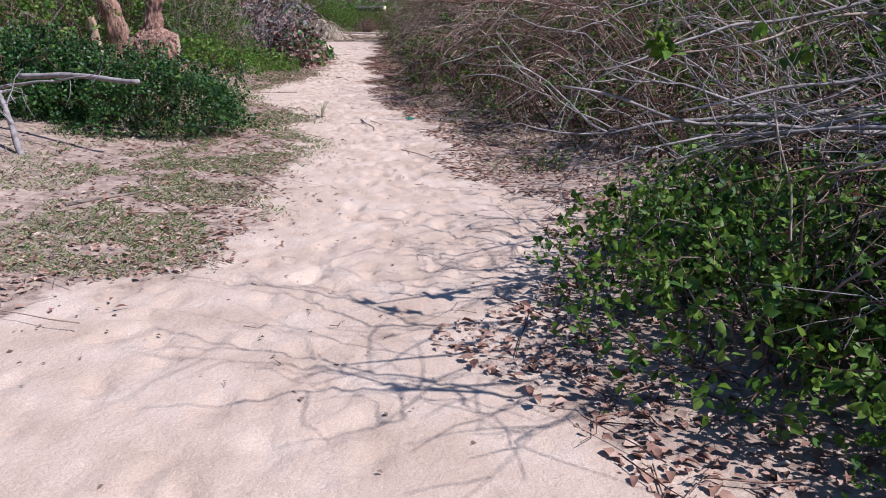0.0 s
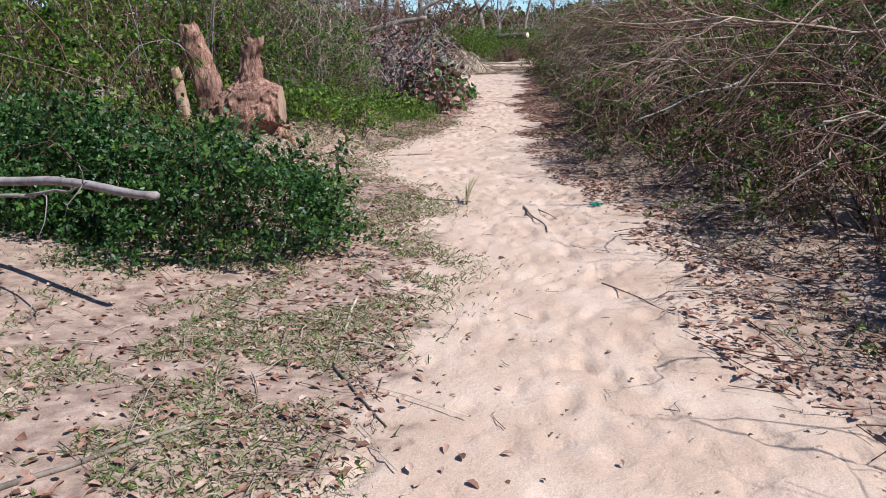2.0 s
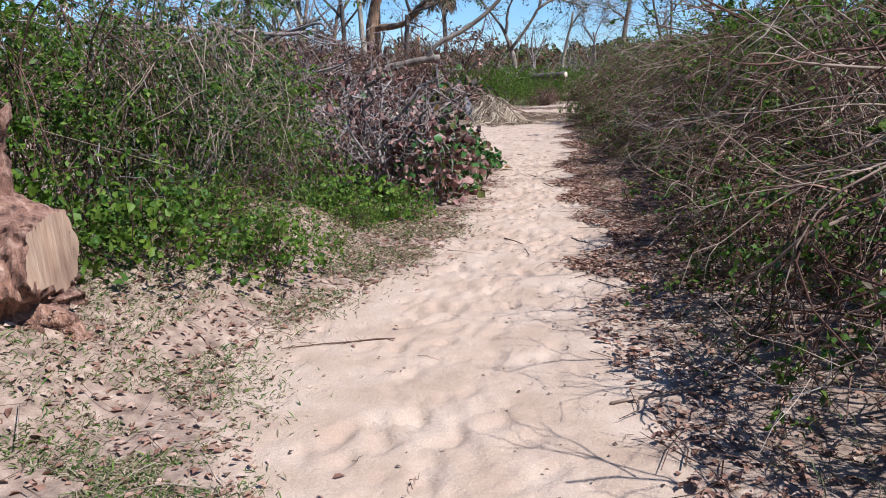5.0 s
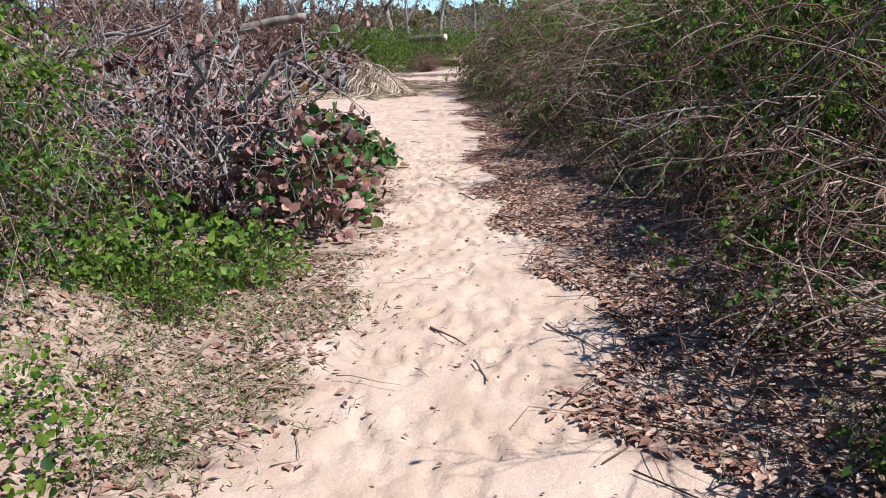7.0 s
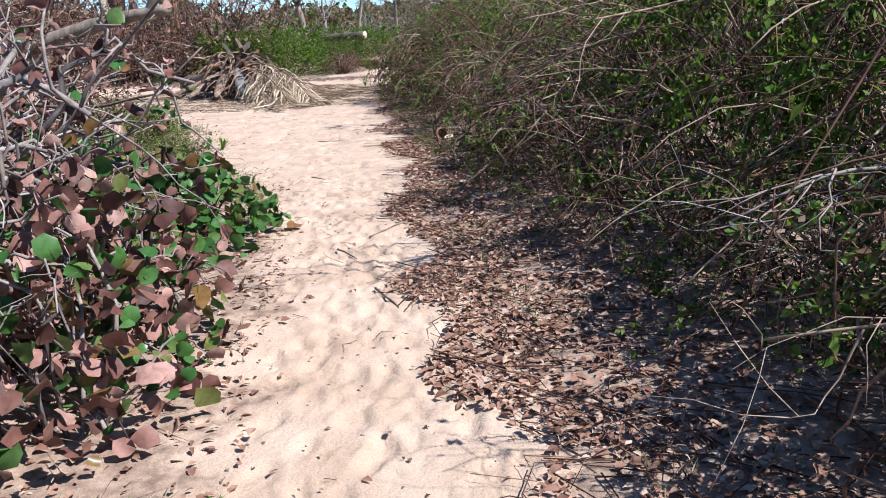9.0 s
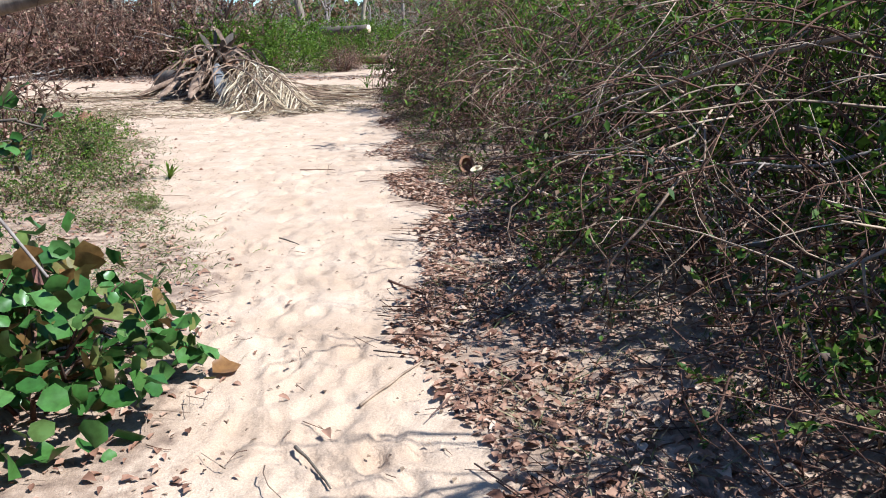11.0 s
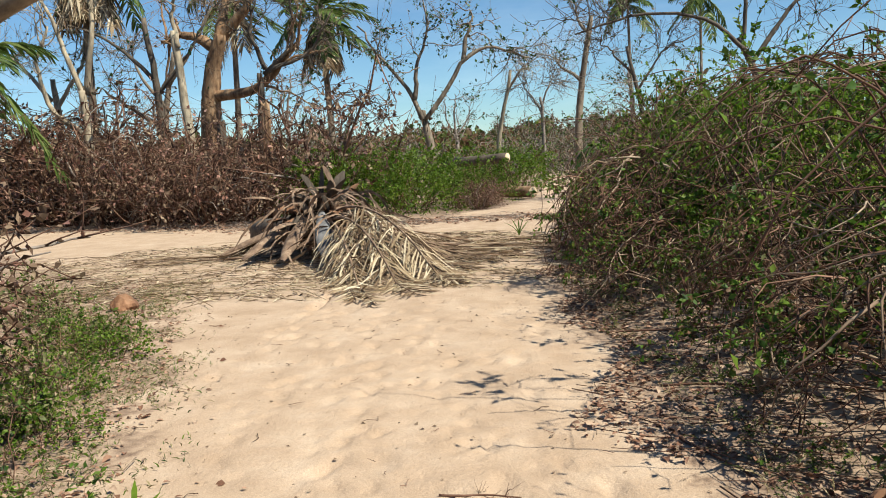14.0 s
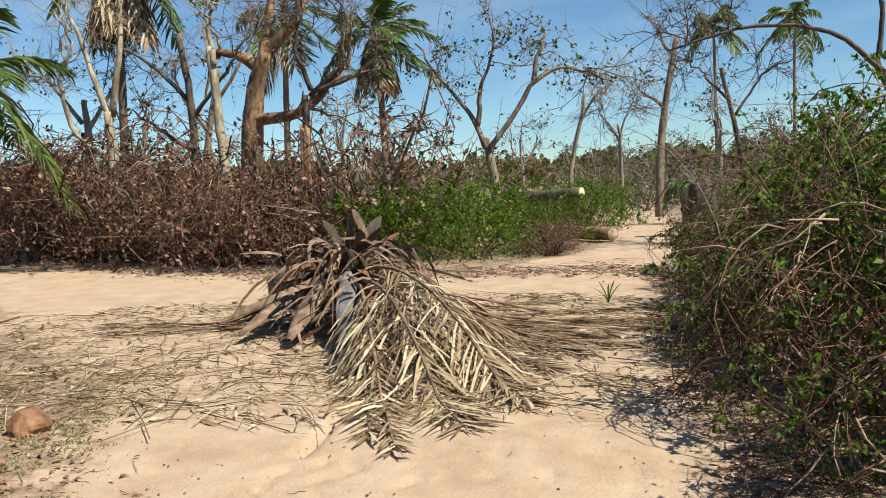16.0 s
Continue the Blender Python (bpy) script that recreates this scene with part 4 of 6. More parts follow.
stick(22, (-1.9, 25.3), (-1.0, 24.9), 0.012, M_TWIG, "long dry branch along the litter", 4)
stick(23, (-2.1, 26.6), (-0.9, 26.2), 0.014, M_TWIG, "long dry branch along the litter", 5)

# driftwood-like dead limbs beside the low bush
branch("dead_limb", 31, (-3.5, 6.75, 0.62), (-2.38, 6.38, 0.64), 0.024, 0, 0.4, M_GREY, "broken grey dead limb resting on the low bush", crook=0.022, own_tip=0.8)
branch("dead_limb", 32, (-4.6, 6.9, 0.55), (-3.0, 6.4, 0.62), 0.024, 3, 0.6, M_GREY, "bare grey dead branch", crook=0.08)
branch("dead_limb", 33, (-3.15, 6.02, 0.06), (-3.6, 6.7, 0.5), 0.026, 3, 0.4, M_GREY, "crooked grey dead root standing in litter", crook=0.16, own_tip=0.5)
branch("dead_limb", 34, (-3.3, 5.9, 0.06), (-4.3, 6.6, 0.35), 0.04, 2, 0.4, M_BARK_DARK, "dark dead root on the ground", crook=0.1)

# loose bare branches leaning out of the thicket
for k, (p, q, r, n_, m) in enumerate((
        ((2.6, 3.4, .95), (0.47, 3.25, .98), .014, 6, M_GREY), ((2.4, 3.0, 1.2), (0.92, 3.2, .9), .012, 5, M_GREY), ((1.32, 3.1, .12), (1.85, 3.2, .62), .011, 5, M_GREY),
        ((2.1, 3.0, .6), (1.0, 3.3, .42), .010, 5, M_GREY), ((1.3, 2.6, .15), (1.2, 3.0, 1.0), .007, 4, M_CANE), ((2.2, 4.2, 1.4), (0.75, 3.9, 1.0), .012, 7, M_GREY),
        ((1.05, 4.4, .10), (0.9, 4.6, .95), .006, 1, M_TWIG), ((2.0, 2.4, 1.3), (1.3, 2.7, .75), .010, 6, M_GREY), ((2.3, 3.9, 1.7), (1.0, 4.4, 1.3), .012, 7, M_GREY),
        ((1.6, 9.5, 1.3), (0.0, 10.3, .95), .010, 7, M_CANE), ((1.2, 11.5, 1.3), (-0.4, 11.2, .95), .010, 7, M_CANE), ((1.5, 12.5, 1.5), (-0.6, 12.3, 1.15), .010, 7, M_CANE),
        ((1.2, 13.2, 1.0), (-0.75, 13.4, .45), .010, 6, M_CANE), ((1.0, 15.5, 1.1), (-0.9, 15.6, .6), .010, 6, M_CANE), ((0.6, 17.6, 1.0), (-1.0, 17.3, .35), .007, 5, M_CANE),
        ((0.4, 19.0, .42), (-0.78, 19.0, .42), .009, 3, M_CANE), ((0.7, 19.35, .95), (-1.1, 19.3, 1.0), .008, 1, M_CANE), ((-1.46, 19.86, .1), (-0.3, 20.1, .85), .009, 2, M_CANE),
        ((-1.25, 20.7, .45), (-0.25, 19.95, .1), .010, 2, M_CANE), ((1.0, 23.4, .7), (-0.9, 23.2, .62), .012, 3, M_CANE), ((0.5, 24.0, .6), (-0.6, 24.2, .4), .005, 3, M_CANE),
        ((0.9, 31.0, 2.0), (-1.4, 30.6, 1.6), .009, 5, M_CANE), ((1.2, 34, 2.3), (-1.6, 33.6, 2.2), .010, 5, M_CANE),
        ((0.2, 20.2, 1.5), (-1.0, 19.6, 1.35), .008, 6, M_CANE), ((0.3, 18.3, 1.5), (-0.9, 18.0, 1.35), .011, 8, M_CANE))):
    branch("bare_branch", 200 + k, p, q, r, n_, 0.75, m, "bare pale branch leaning out of the thicket", crook=0.07)
# leafy twigs that throw small dark shadows on the sand
for k, (p, q) in enumerate((((2.1, 2.9, 1.6), (0.95, 2.65, 1.6)), ((2.2, 3.5, 1.6), (0.95, 3.2, 1.6)), ((0.9, 24.4, 1.5), (-1.75, 24.6, 2.75)), ((0.7, 24.5, 1.5), (-1.2, 24.65, 2.55)), ((0.0, 25.6, 1.8), (-1.2, 25.6, 1.65)))):
    branch("leafy_branch", 260 + k, p, q, 0.008, 2, 0.5, M_CANE, "thin branch with a few green leaf tufts", crook=0.05, leaf=(M_LEAF, 40, 0.09, 0.5, "leaf"))


# ---------------------------------------------------------------- torn stump on the bank
def torn_stub(seed, rings, sides=28, rough=0.12, spikes=0.16):
    """A broken stub: rings of (x, y, z, rx, ry), fluted and pitted, ragged at its top."""
    rng = np.random.default_rng(seed)
    sides, n = 28, 18
    R0 = np.array(rings, float)
    t0 = np.linspace(0, len(R0) - 1, n)
    G = np.stack([np.interp(t0, np.arange(len(R0)), R0[:, i]) for i in range(5)], axis=-1)
    a = np.linspace(0, 2 * np.pi, sides, endpoint=False)
    A, Z = np.meshgrid(a, np.arange(n))
    flute = 0.16 * np.sin(3 * A + seed + 0.12 * Z) + 0.10 * np.sin(7 * A + 2 * seed + 0.2 * Z)
    w = 1 + flute + rough * (1.3 * vnoise(A * 2.2 + 9, Z * 0.16, 1.0, seed) + 1.2 * vnoise(A * 6 + 9, Z * 0.14, 1.0, seed + 1) + 0.35 * rng.normal(size=A.shape))
    w[:, -1] = (w[:, -2] + w[:, 0]) / 2
    zz = G[:, 2][:, None] + rng.normal(size=A.shape) * 0.008
    ragged = np.repeat(rng.uniform(-1, 1.3, sides // 2), 2) + 0.5 * rng.normal(size=sides)
    zz[-1] += ragged * spikes
    zz[-2] += ragged * spikes * 0.5
    V = np.stack([G[:, 0][:, None] + np.cos(A) * G[:, 3][:, None] * w, G[:, 1][:, None] + np.sin(A) * G[:, 4][:, None] * w, zz], axis=-1)
    x, y, z, rx, ry = G[-1]
    inner = np.stack([x + np.cos(a) * rx * 0.55, y + np.sin(a) * ry * 0.55, z - 0.05 + rng.uniform(-1, 0.8, sides) * spikes], axis=-1)
    V = np.concatenate([V, inner[None]])
    n += 1
    idx = np.arange(n * sides).reshape(n, sides)
    nx_ = np.roll(idx, -1, axis=1)
    s = Soup()
    s.add(V.reshape(-1, 3), np.stack([idx[:-1], nx_[:-1], nx_[1:], idx[1:]], axis=-1).reshape(-1, 4))
    s.add((V[-1].mean(axis=0) - [0, 0, 0.04])[None], np.zeros((0, 3), dtype=np.int32))
    c = s.n - 1
    s.f3.append(np.stack([idx[-1], nx_[-1], np.full(sides, c)], axis=-1).astype(np.int32))
    return s


sx, sy = -3.95, 11.25
sz = float(gz(sx, sy)) - 0.06
stump = thing("broken_stump", sx, sy, sz, "torn reddish-brown tree stump with splintered prongs on a bank", "tree stump")


def rough_wood(seed, spine, nu=44, nv=34, deep=1.0, box=0.65, saw=None):
    """Weathered broken wood round a spine of (x, y, z, rx, ry): fibrous, cracked and pitted."""
    S = np.array(spine, float)
    t0 = np.linspace(0, len(S) - 1, nv)
    G = np.stack([np.interp(t0, np.arange(len(S)), S[:, i]) for i in range(5)], axis=-1)
    G[1:-1] = (G[:-2] + 2 * G[1:-1] + G[2:]) / 4
    a = np.linspace(0, 2 * np.pi, nu, endpoint=False)
    V = np.zeros((nv, nu, 3))
    off = Vector((seed * 7.3, seed * 3.1, seed * 1.7))
    for j_ in range(nv):
        x, y, z, rx, ry = G[j_]
        for i_ in range(nu):
            ca, sa = math.cos(a[i_]), math.sin(a[i_])
            ex, ey = math.copysign(abs(ca) ** box, ca), math.copysign(abs(sa) ** box, sa)
            p = Vector((x + ex * rx, y + ey * ry, z))
            q_ = p + off
            d_ = 0.30 * noise.noise(q_ * 4.5) + 0.34 * abs(noise.noise(Vector((q_.x * 16, q_.y * 16, q_.z * 4)))) - 0.16 + 0.10 * noise.noise(q_ * 13) + 0.26 * noise.noise(Vector((q_.x * 26, q_.y * 26, q_.z * 3.5))) + 0.08 * noise.noise(q_ * 30)
            d_ *= deep
            dz = 0.06 * deep * noise.noise(Vector((q_.x * 20, q_.y * 20, 3))) * (j_ / nv) ** 3
            V[j_, i_] = (x + ex * rx * (1 + d_), y + ey * ry * (1 + d_), z + dz)
    idx = np.arange(nv * nu).reshape(nv, nu)
    nx_ = np.roll(idx, -1, axis=1)
    F = np.stack([idx[:-1], nx_[:-1], nx_[1:], idx[1:]], axis=-1).reshape(-1, 4)
    s = Soup()
    if saw is not None:
        # everything past the saw's plane is cut away; the flat face is a soup of its own
        nor, far_ = unit(np.array(saw[0], float)), saw[1]
        over = V @ nor - far_
        V = V - np.maximum(over, 0)[..., None] * nor
        flat_ = (over.reshape(-1)[F] > 0).all(axis=1)
        face = Soup()
        face.add(V.reshape(-1, 3), F[flat_])
        F = F[~flat_]
    s.add(V.reshape(-1, 3), F)
    if saw is not None:
        s.f3.append(np.zeros((0, 3), dtype=np.int32))
    s.add((V[-1].mean(axis=0) - [0, 0, 0.03])[None], np.zeros((0, 3), dtype=np.int32))
    s.f3.append(np.stack([idx[-1], nx_[-1], np.full(nu, s.n - 1)], axis=-1).astype(np.int32))
    return s if saw is None else (s, face)


part("base", rough_wood(1, [(-.2, 0, -.12, .56, .30), (-.18, -.02, .08, .52, .28), (-.2, 0, .2, .46, .25), (-.24, .02, .27, .34, .18)], deep=1.2), M_TORN, stump)
block, sawn = rough_wood(2, [(-.1, -.04, -.1, .34, .26), (-.08, -.05, .06, .33, .28), (.0, -.04, .2, .40, .30), (.06, -.02, .34, .44, .30), (.04, -.01, .46, .36, .25), (.0, 0, .54, .2, .16), (.01, .01, .6, .10, .09)], 120, 64, 0.48, 0.62, ((.965, .22, .08), .33))
part("block", block, M_TORN, stump, "cracked pale pinkish torn wood")
part("cut_face", sawn, M_TAN, stump, "pale tan cut wood face")
part("prong", rough_wood(3, [(-.06, 0, .40, .24, .19), (-.04, 0, .54, .17, .13), (.0, 0, .68, .125, .10), (-.03, .01, .80, .11, .085), (.05, .02, .93, .10, .07), (.08, .02, .98, .07, .05)], 34, 28, 1.3), M_TORN, stump)
part("prong", rough_wood(4, [(-.50, .06, -.05, .19, .16), (-.5, .06, .3, .16, .13), (-.54, .06, .6, .14, .12), (-.62, .06, .85, .14, .11), (-.68, .06, 1.05, .12, .09), (-.7, .06, 1.14, .08, .06)], 32, 32, 0.9), M_TORN, stump, "tall splintered prong")
part("prong", rough_wood(5, [(-.78, -.02, -.05, .09, .08), (-.77, -.02, .3, .065, .06), (-.82, -.02, .55, .05, .05), (-.84, -.02, .7, .04, .035)], 20, 20, 0.9), M_TAN, stump)
# clods of red earth by the bank
def clod(name, seed, x, y, r, mat, label, category, flat=0.6, rugged=1.0):
    bm = bmesh.new()
    bmesh.ops.create_icosphere(bm, subdivisions=3, radius=r)
    rg_ = np.random.default_rng(seed)
    off = Vector(rg_.uniform(0, 50, 3))
    for v in bm.verts:
        d = 1 + rugged * (0.28 * noise.noise(v.co / r * 1.3 + off) + 0.12 * noise.noise(v.co / r * 4 + off)) + (rugged - 1) * 0.22 * noise.noise(v.co / r * 9 + off)
        v.co = Vector((v.co.x * d, v.co.y * d, v.co.z * d * flat))
    me = bpy.data.meshes.new(name)
    bm.to_mesh(me)
    bm.free()
    me.materials.append(mat)
    ob = new(name, me)
    ob.matrix_basis = pose(x, y, float(gz(x, y)) + r * flat * 0.35, 0, 0, seed * 40)
    return tagged(ob, label, category)


clod("earth_mound", 1, -3.55, 10.15, 0.13, M_EARTH, "crumbly red earth mound at the bank", "mound", 0.6, 1.6)
clod("earth_mound", 2, -3.85, 10.25, 0.14, M_EARTH, "crumbly red earth mound at the bank", "mound", 0.5, 1.6)
clod("earth_mound", 3, -3.3, 10.0, 0.08, M_EARTH, "small clod of red earth", "mound", 0.7)
clod("earth_mound", 4, -3.75, 9.75, 0.09, M_EARTH, "small clod of red earth", "mound", 0.7)


# ---------------------------------------------------------------- withered sea-grape heap and green sea-grape bush
def gnarl(rng, k, reach, h, n=10, bias=None):
    az = rng.uniform(0, 2 * np.pi, k)
    if bias is not None:
        az = bias + rng.normal(size=k) * 1.0
    s = np.linspace(0, 1, n)[None, :]
    e = rng.uniform(0.25, 1.0, k)[:, None]
    P = np.stack([np.cos(az)[:, None] * reach * s, np.sin(az)[:, None] * reach * s, h * e * np.sin(s * 2.0)], axis=-1)
    w = np.cumsum(rng.normal(size=P.shape) * 0.075, axis=1)
    P = P + w - w[:, :1]
    P[..., 2] = np.maximum(P[..., 2], 0.03)
    P[:, 0, 2] = -0.05
    return P


def grape_bush(name, seed, reach, h, limbs, twigs, dead, green, label, leaf=0.095, limb_r=0.034):
    rng = np.random.default_rng(seed)
    root = thing(name, 0, 0, 0, label, "bush")
    P = gnarl(rng, limbs, reach, h)
    for i in range(limbs):
        s = Soup()
        tubes(s, P[i], np.linspace(limb_r, limb_r * 0.35, 10) * rng.uniform(0.5, 1.3), 6, rng, 0.06)
        part("limb", s, M_GREY if i % 4 else M_BARK_DARK, root, smooth=True)
    Q = off_shoots(rng, P, twigs, 0.6, 7, 0.2, 0.0, 1.0, 0.4)
    Q += np.cumsum(rng.normal(size=Q.shape) * 0.025, axis=1)
    Q[..., 2] = np.maximum(Q[..., 2], 0.03)
    s = Soup()
    tubes(s, Q, rng.uniform(0.006, 0.0125, twigs)[:, None] * np.linspace(1, 0.45, 7)[None, :], 5, rng)
    tagged(part("twig_mass", s, M_GREY, root), kind="stuff")
    for k, m, lo in ((dead, M_GRAPE_DEAD, 0.3), (green, M_GRAPE, 0.5)):
        if k:
            pos, d = leaf_spots(rng, Q, k, lo)
            if m is M_GRAPE_DEAD:
                along = unit(d * 0.3 + rng.normal(size=(k, 3)) * 0.7 + [0, 0, -0.6])
                up = unit(rng.normal(size=(k, 3)))
            else:
                along, up = unit(d * 0.5 + rng.normal(size=(k, 3)) * 0.8 + [0, 0, 0.2]), unit(rng.normal(size=(k, 3)) * 0.8 + [0.4, 0, 0.7])
            L = leaf * rng.uniform(0.45, 1.3, k)
            s = Soup()
            if m is M_GRAPE_DEAD:
                cup = rng.random(k)
                for lo_, hi_, cu in ((0, .35, .14), (.35, .7, .34), (.7, 1.01, .6)):
                    w_ = (cup >= lo_) & (cup < hi_)
                    leaves(s, pos[w_], along[w_], up[w_], L[w_], L[w_] * rng.uniform(0.6, 1.05, w_.sum()) * (1 - cu * .5), "round", cu)
            else:
                leaves(s, pos, along, up, L, L * rng.uniform(0.85, 1.05, k), "round", 0.16)
            tagged(part("foliage", s, m, root), kind="stuff")
    return root


wither = [grape_bush("withered_bush", 300 + i, 1.25, 1.45, 20, 270, 700, 40, "withered bush with grey gnarled branches and brown round leaves") for i in range(2)]
for j, (x, y, s) in enumerate(((-3.75, 16.95, .6), (-4.1, 17.35, .85), (-4.75, 16.7, .95), (-4.4, 18.3, 1.05), (-5.7, 17.9, 1.1), (-5.4, 19.6, 1.1), (-6.8, 19.2, 1.3))):
    plant(wither[j % 2], x, y, 70 * j, s, 1.0, group="withered bushes west of the path")
edgeg = make_bush("round_leaf_bush", 310, 0.5, 0.55, 0.75, 18, 80, 460, 0.085, M_GRAPE, "bush with leathery round green leaves at a withered heap", cane_m=M_GREY, twig_m=M_GREY, kind="round",
                  droop=0.7, twig_len=0.25, shell=0.75, aspect=0.95, second=(M_GRAPE_DEAD, 0.6), own=5, flat=0.2)
plant(edgeg, -3.0, 16.6, 0, 1.0, 0.9)
plant(edgeg, -3.15, 17.3, 140, 1.05, 1.1)
fresh = make_bush("round_leaf_bush", 312, 0.6, 0.6, 0.62, 22, 90, 760, 0.095, M_GRAPE, "bush of glossy round green and bronze leaves on the sand", cane_m=M_BARK_DARK, twig_m=M_TWIG, kind="round",
                  droop=0.65, twig_len=0.25, shell=0.8, aspect=0.95, own=6, flat=0.5)
plant(fresh, -3.3, 19.25, 30, 0.95, 0.95)
plant(fresh, -4.1, 19.5, 160, 1.1, 1.05)
branch("leafy_branch", 280, (-4.6, 20.0, 0.9), (-3.5, 19.9, 0.95), 0.018, 4, 0.5, M_BARK_DARK, "dark branch with bronze and green round leaves", crook=0.06, leaf=(M_GRAPE, 26, 0.075, 0.9, "round"))
for k, (p, q, r) in enumerate((((-7.5, 18.5, 1.2), (-4.4, 17.2, 1.9), .04), ((-7.0, 16.5, 1.6), (-4.9, 18.2, 2.1), .045), ((-6.5, 19.5, 1.0), (-4.6, 18.8, 1.6), .035), ((-7.5, 17.5, 2.2), (-5.0, 16.2, 1.7), .06), ((-6.5, 15.5, 1.9), (-4.6, 17.4, 1.9), .05), ((-6.8, 21, 1.0), (-5.2, 19.6, 1.2), .03))):
    branch("gnarled_branch", 290 + k, p, q, r, 12, 0.9, M_BARK_DARK if k % 2 else M_GREY, "gnarled bare branch above the withered heap", crook=0.1, n=14)

# fallen tree whose limb hangs beside the way
lt = thing("leaning_tree", -7.8, 23.9, 0.09, "grey fallen tree with one thick limb raised over the verge", "tree")
for nm, pts, r0, r1 in (("trunk", ((0, 0, -.15), (.7, -.05, .6), (1.5, -.1, 1.15), (2.3, -.15, 1.38), (2.9, -.2, 1.5), (3.3, -.2, 1.55)), .12, .055),
                        ("limb", ((3.05, -.2, 1.50), (3.14, -.2, 1.68), (3.3, -.2, 1.83), (3.75, -.15, 2.02), (4.3, -.1, 2.4), (4.7, 0, 2.9)), .055, .035)):
    pts = np.array(pts)
    t0 = np.linspace(0, len(pts) - 1, 22)
    P = np.stack([np.interp(t0, np.arange(len(pts)), pts[:, i]) for i in range(3)], axis=-1)
    for _ in range(2):
        P[1:-1] = (P[:-2] + P[1:-1] * 2 + P[2:]) / 4
    s = Soup()
    tubes(s, P, np.linspace(r0, r1, 22), 12, np.random.default_rng(4), 0.075)
    part(nm, s, M_BARK, lt)


# ---------------------------------------------------------------- trees
def spline(pts, n):
    pts = np.asarray(pts, float)
    t0 = np.linspace(0, len(pts) - 1, n)
    P = np.stack([np.interp(t0, np.arange(len(pts)), pts[:, i]) for i in range(3)], axis=-1)
    for _ in range(2):
        P[1:-1] = (P[:-2] + P[1:-1] * 2 + P[2:]) / 4
    return P


def tree(name, seed, x, y, trunk, limbs, r, mat, label, twigs=26, twig_len=0.9, leaf=None, fork_r=0.55, sub=6, crook=0.022):
    """A storm-stripped tree: a trunk, named limbs, crooked boughs and fine twigs; leaf: (material, number, size)."""
    rng = np.random.default_rng(seed)
    root = thing(name, x, y, float(gz(x, y)), label, "tree")
    P = spline(np.subtract(trunk, (x, y, 0)), 16)
    P += np.cumsum(rng.normal(size=P.shape) * crook, axis=0) * np.linspace(0, 1, 16)[:, None]
    s = Soup()
    tubes(s, P, np.linspace(r * 1.15, r * 0.6, 16), 10, rng, 0.05)
    part("trunk", s, mat, root, smooth=True)
    lines = [P]
    for lim in limbs:
        Q = spline(np.subtract(lim, (x, y, 0)), 14)
        Q += np.cumsum(rng.normal(size=Q.shape) * 0.06, axis=0) * np.linspace(0, 1, 14)[:, None]
        s = Soup()
        tubes(s, Q, np.linspace(r * fork_r, r * 0.18, 14), 8, rng, 0.06)
        part("limb", s, mat, root, smooth=True)
        lines.append(Q)
    allp = np.concatenate([off_shoots(rng, L_[None], max(2, sub), twig_len * 1.4, 8, 0.45, -0.3, 0.9, 0.5) for L_ in (lines[1:] or lines)])
    allp += np.cumsum(rng.normal(size=allp.shape) * 0.05, axis=1)
    s = Soup()
    tubes(s, allp, r * 0.16 * np.ones((len(allp), 1)) * np.linspace(1, 0.35, 8)[None, :], 5, rng)
    Q = off_shoots(rng, allp, twigs * 3, twig_len, 6, 0.15, 0.0, 0.9, 0.5)
    tubes(s, Q, np.full((len(Q), 1), 0.011) * np.linspace(1, 0.4, 6)[None, :], 3, rng)
    Q2 = off_shoots(rng, Q, twigs * 7, twig_len * 0.45, 4, 0.2, 0.0, 0.9, 0.4)
    tubes(s, Q2, np.full((len(Q2), 1), 0.005) * np.linspace(1, 0.5, 4)[None, :], 3, rng)
    tagged(part("twig_mass", s, mat, root), kind="stuff")
    if leaf:
        m, k, size = leaf
        pos, d = leaf_spots(rng, Q2, k)
        L = size * rng.uniform(0.6, 1.3, k)
        s = Soup()
        leaves(s, pos + rng.normal(size=(k, 3)) * 0.04, d + rng.normal(size=(k, 3)) * 0.8, unit(rng.normal(size=(k, 3)) + [0, 0, 0.5]), L, L * 0.55)
        tagged(part("crown", s, m, root), kind="stuff")
    return root


tree("bare_tree", 1, -13.83, 40.5, ((-13.83, 40.50, -0.20), (-13.89, 40.50, 1.68), (-13.91, 40.50, 3.35)), (((-13.91, 40.50, 3.15), (-14.27, 40.50, 4.26), (-14.42, 40.62, 5.38), (-15.01, 40.74, 6.79)), ((-13.89, 40.50, 3.26), (-13.54, 40.50, 4.56), (-13.47, 40.50, 5.38), (-12.78, 40.50, 7.02)),
     ((-13.89, 40.50, 2.21), (-14.89, 40.50, 2.91), (-15.13, 40.50, 3.97), (-14.77, 40.50, 4.79))), .15, M_BARK_PALE, "pale storm-stripped tree with forked trunk", 26, 0.8)
tree("bare_tree", 2, -11.54, 41.3, ((-11.54, 41.30, -0.20), (-11.57, 41.30, 2.37), (-11.70, 41.30, 4.63)), (((-11.70, 41.30, 4.31), (-11.87, 41.30, 5.17), (-11.76, 41.30, 5.71)),), .14, M_BARK_PALE, "pale broken tree trunk leaning slightly", 6, 0.5, (M_LEAF, 120, 0.1))
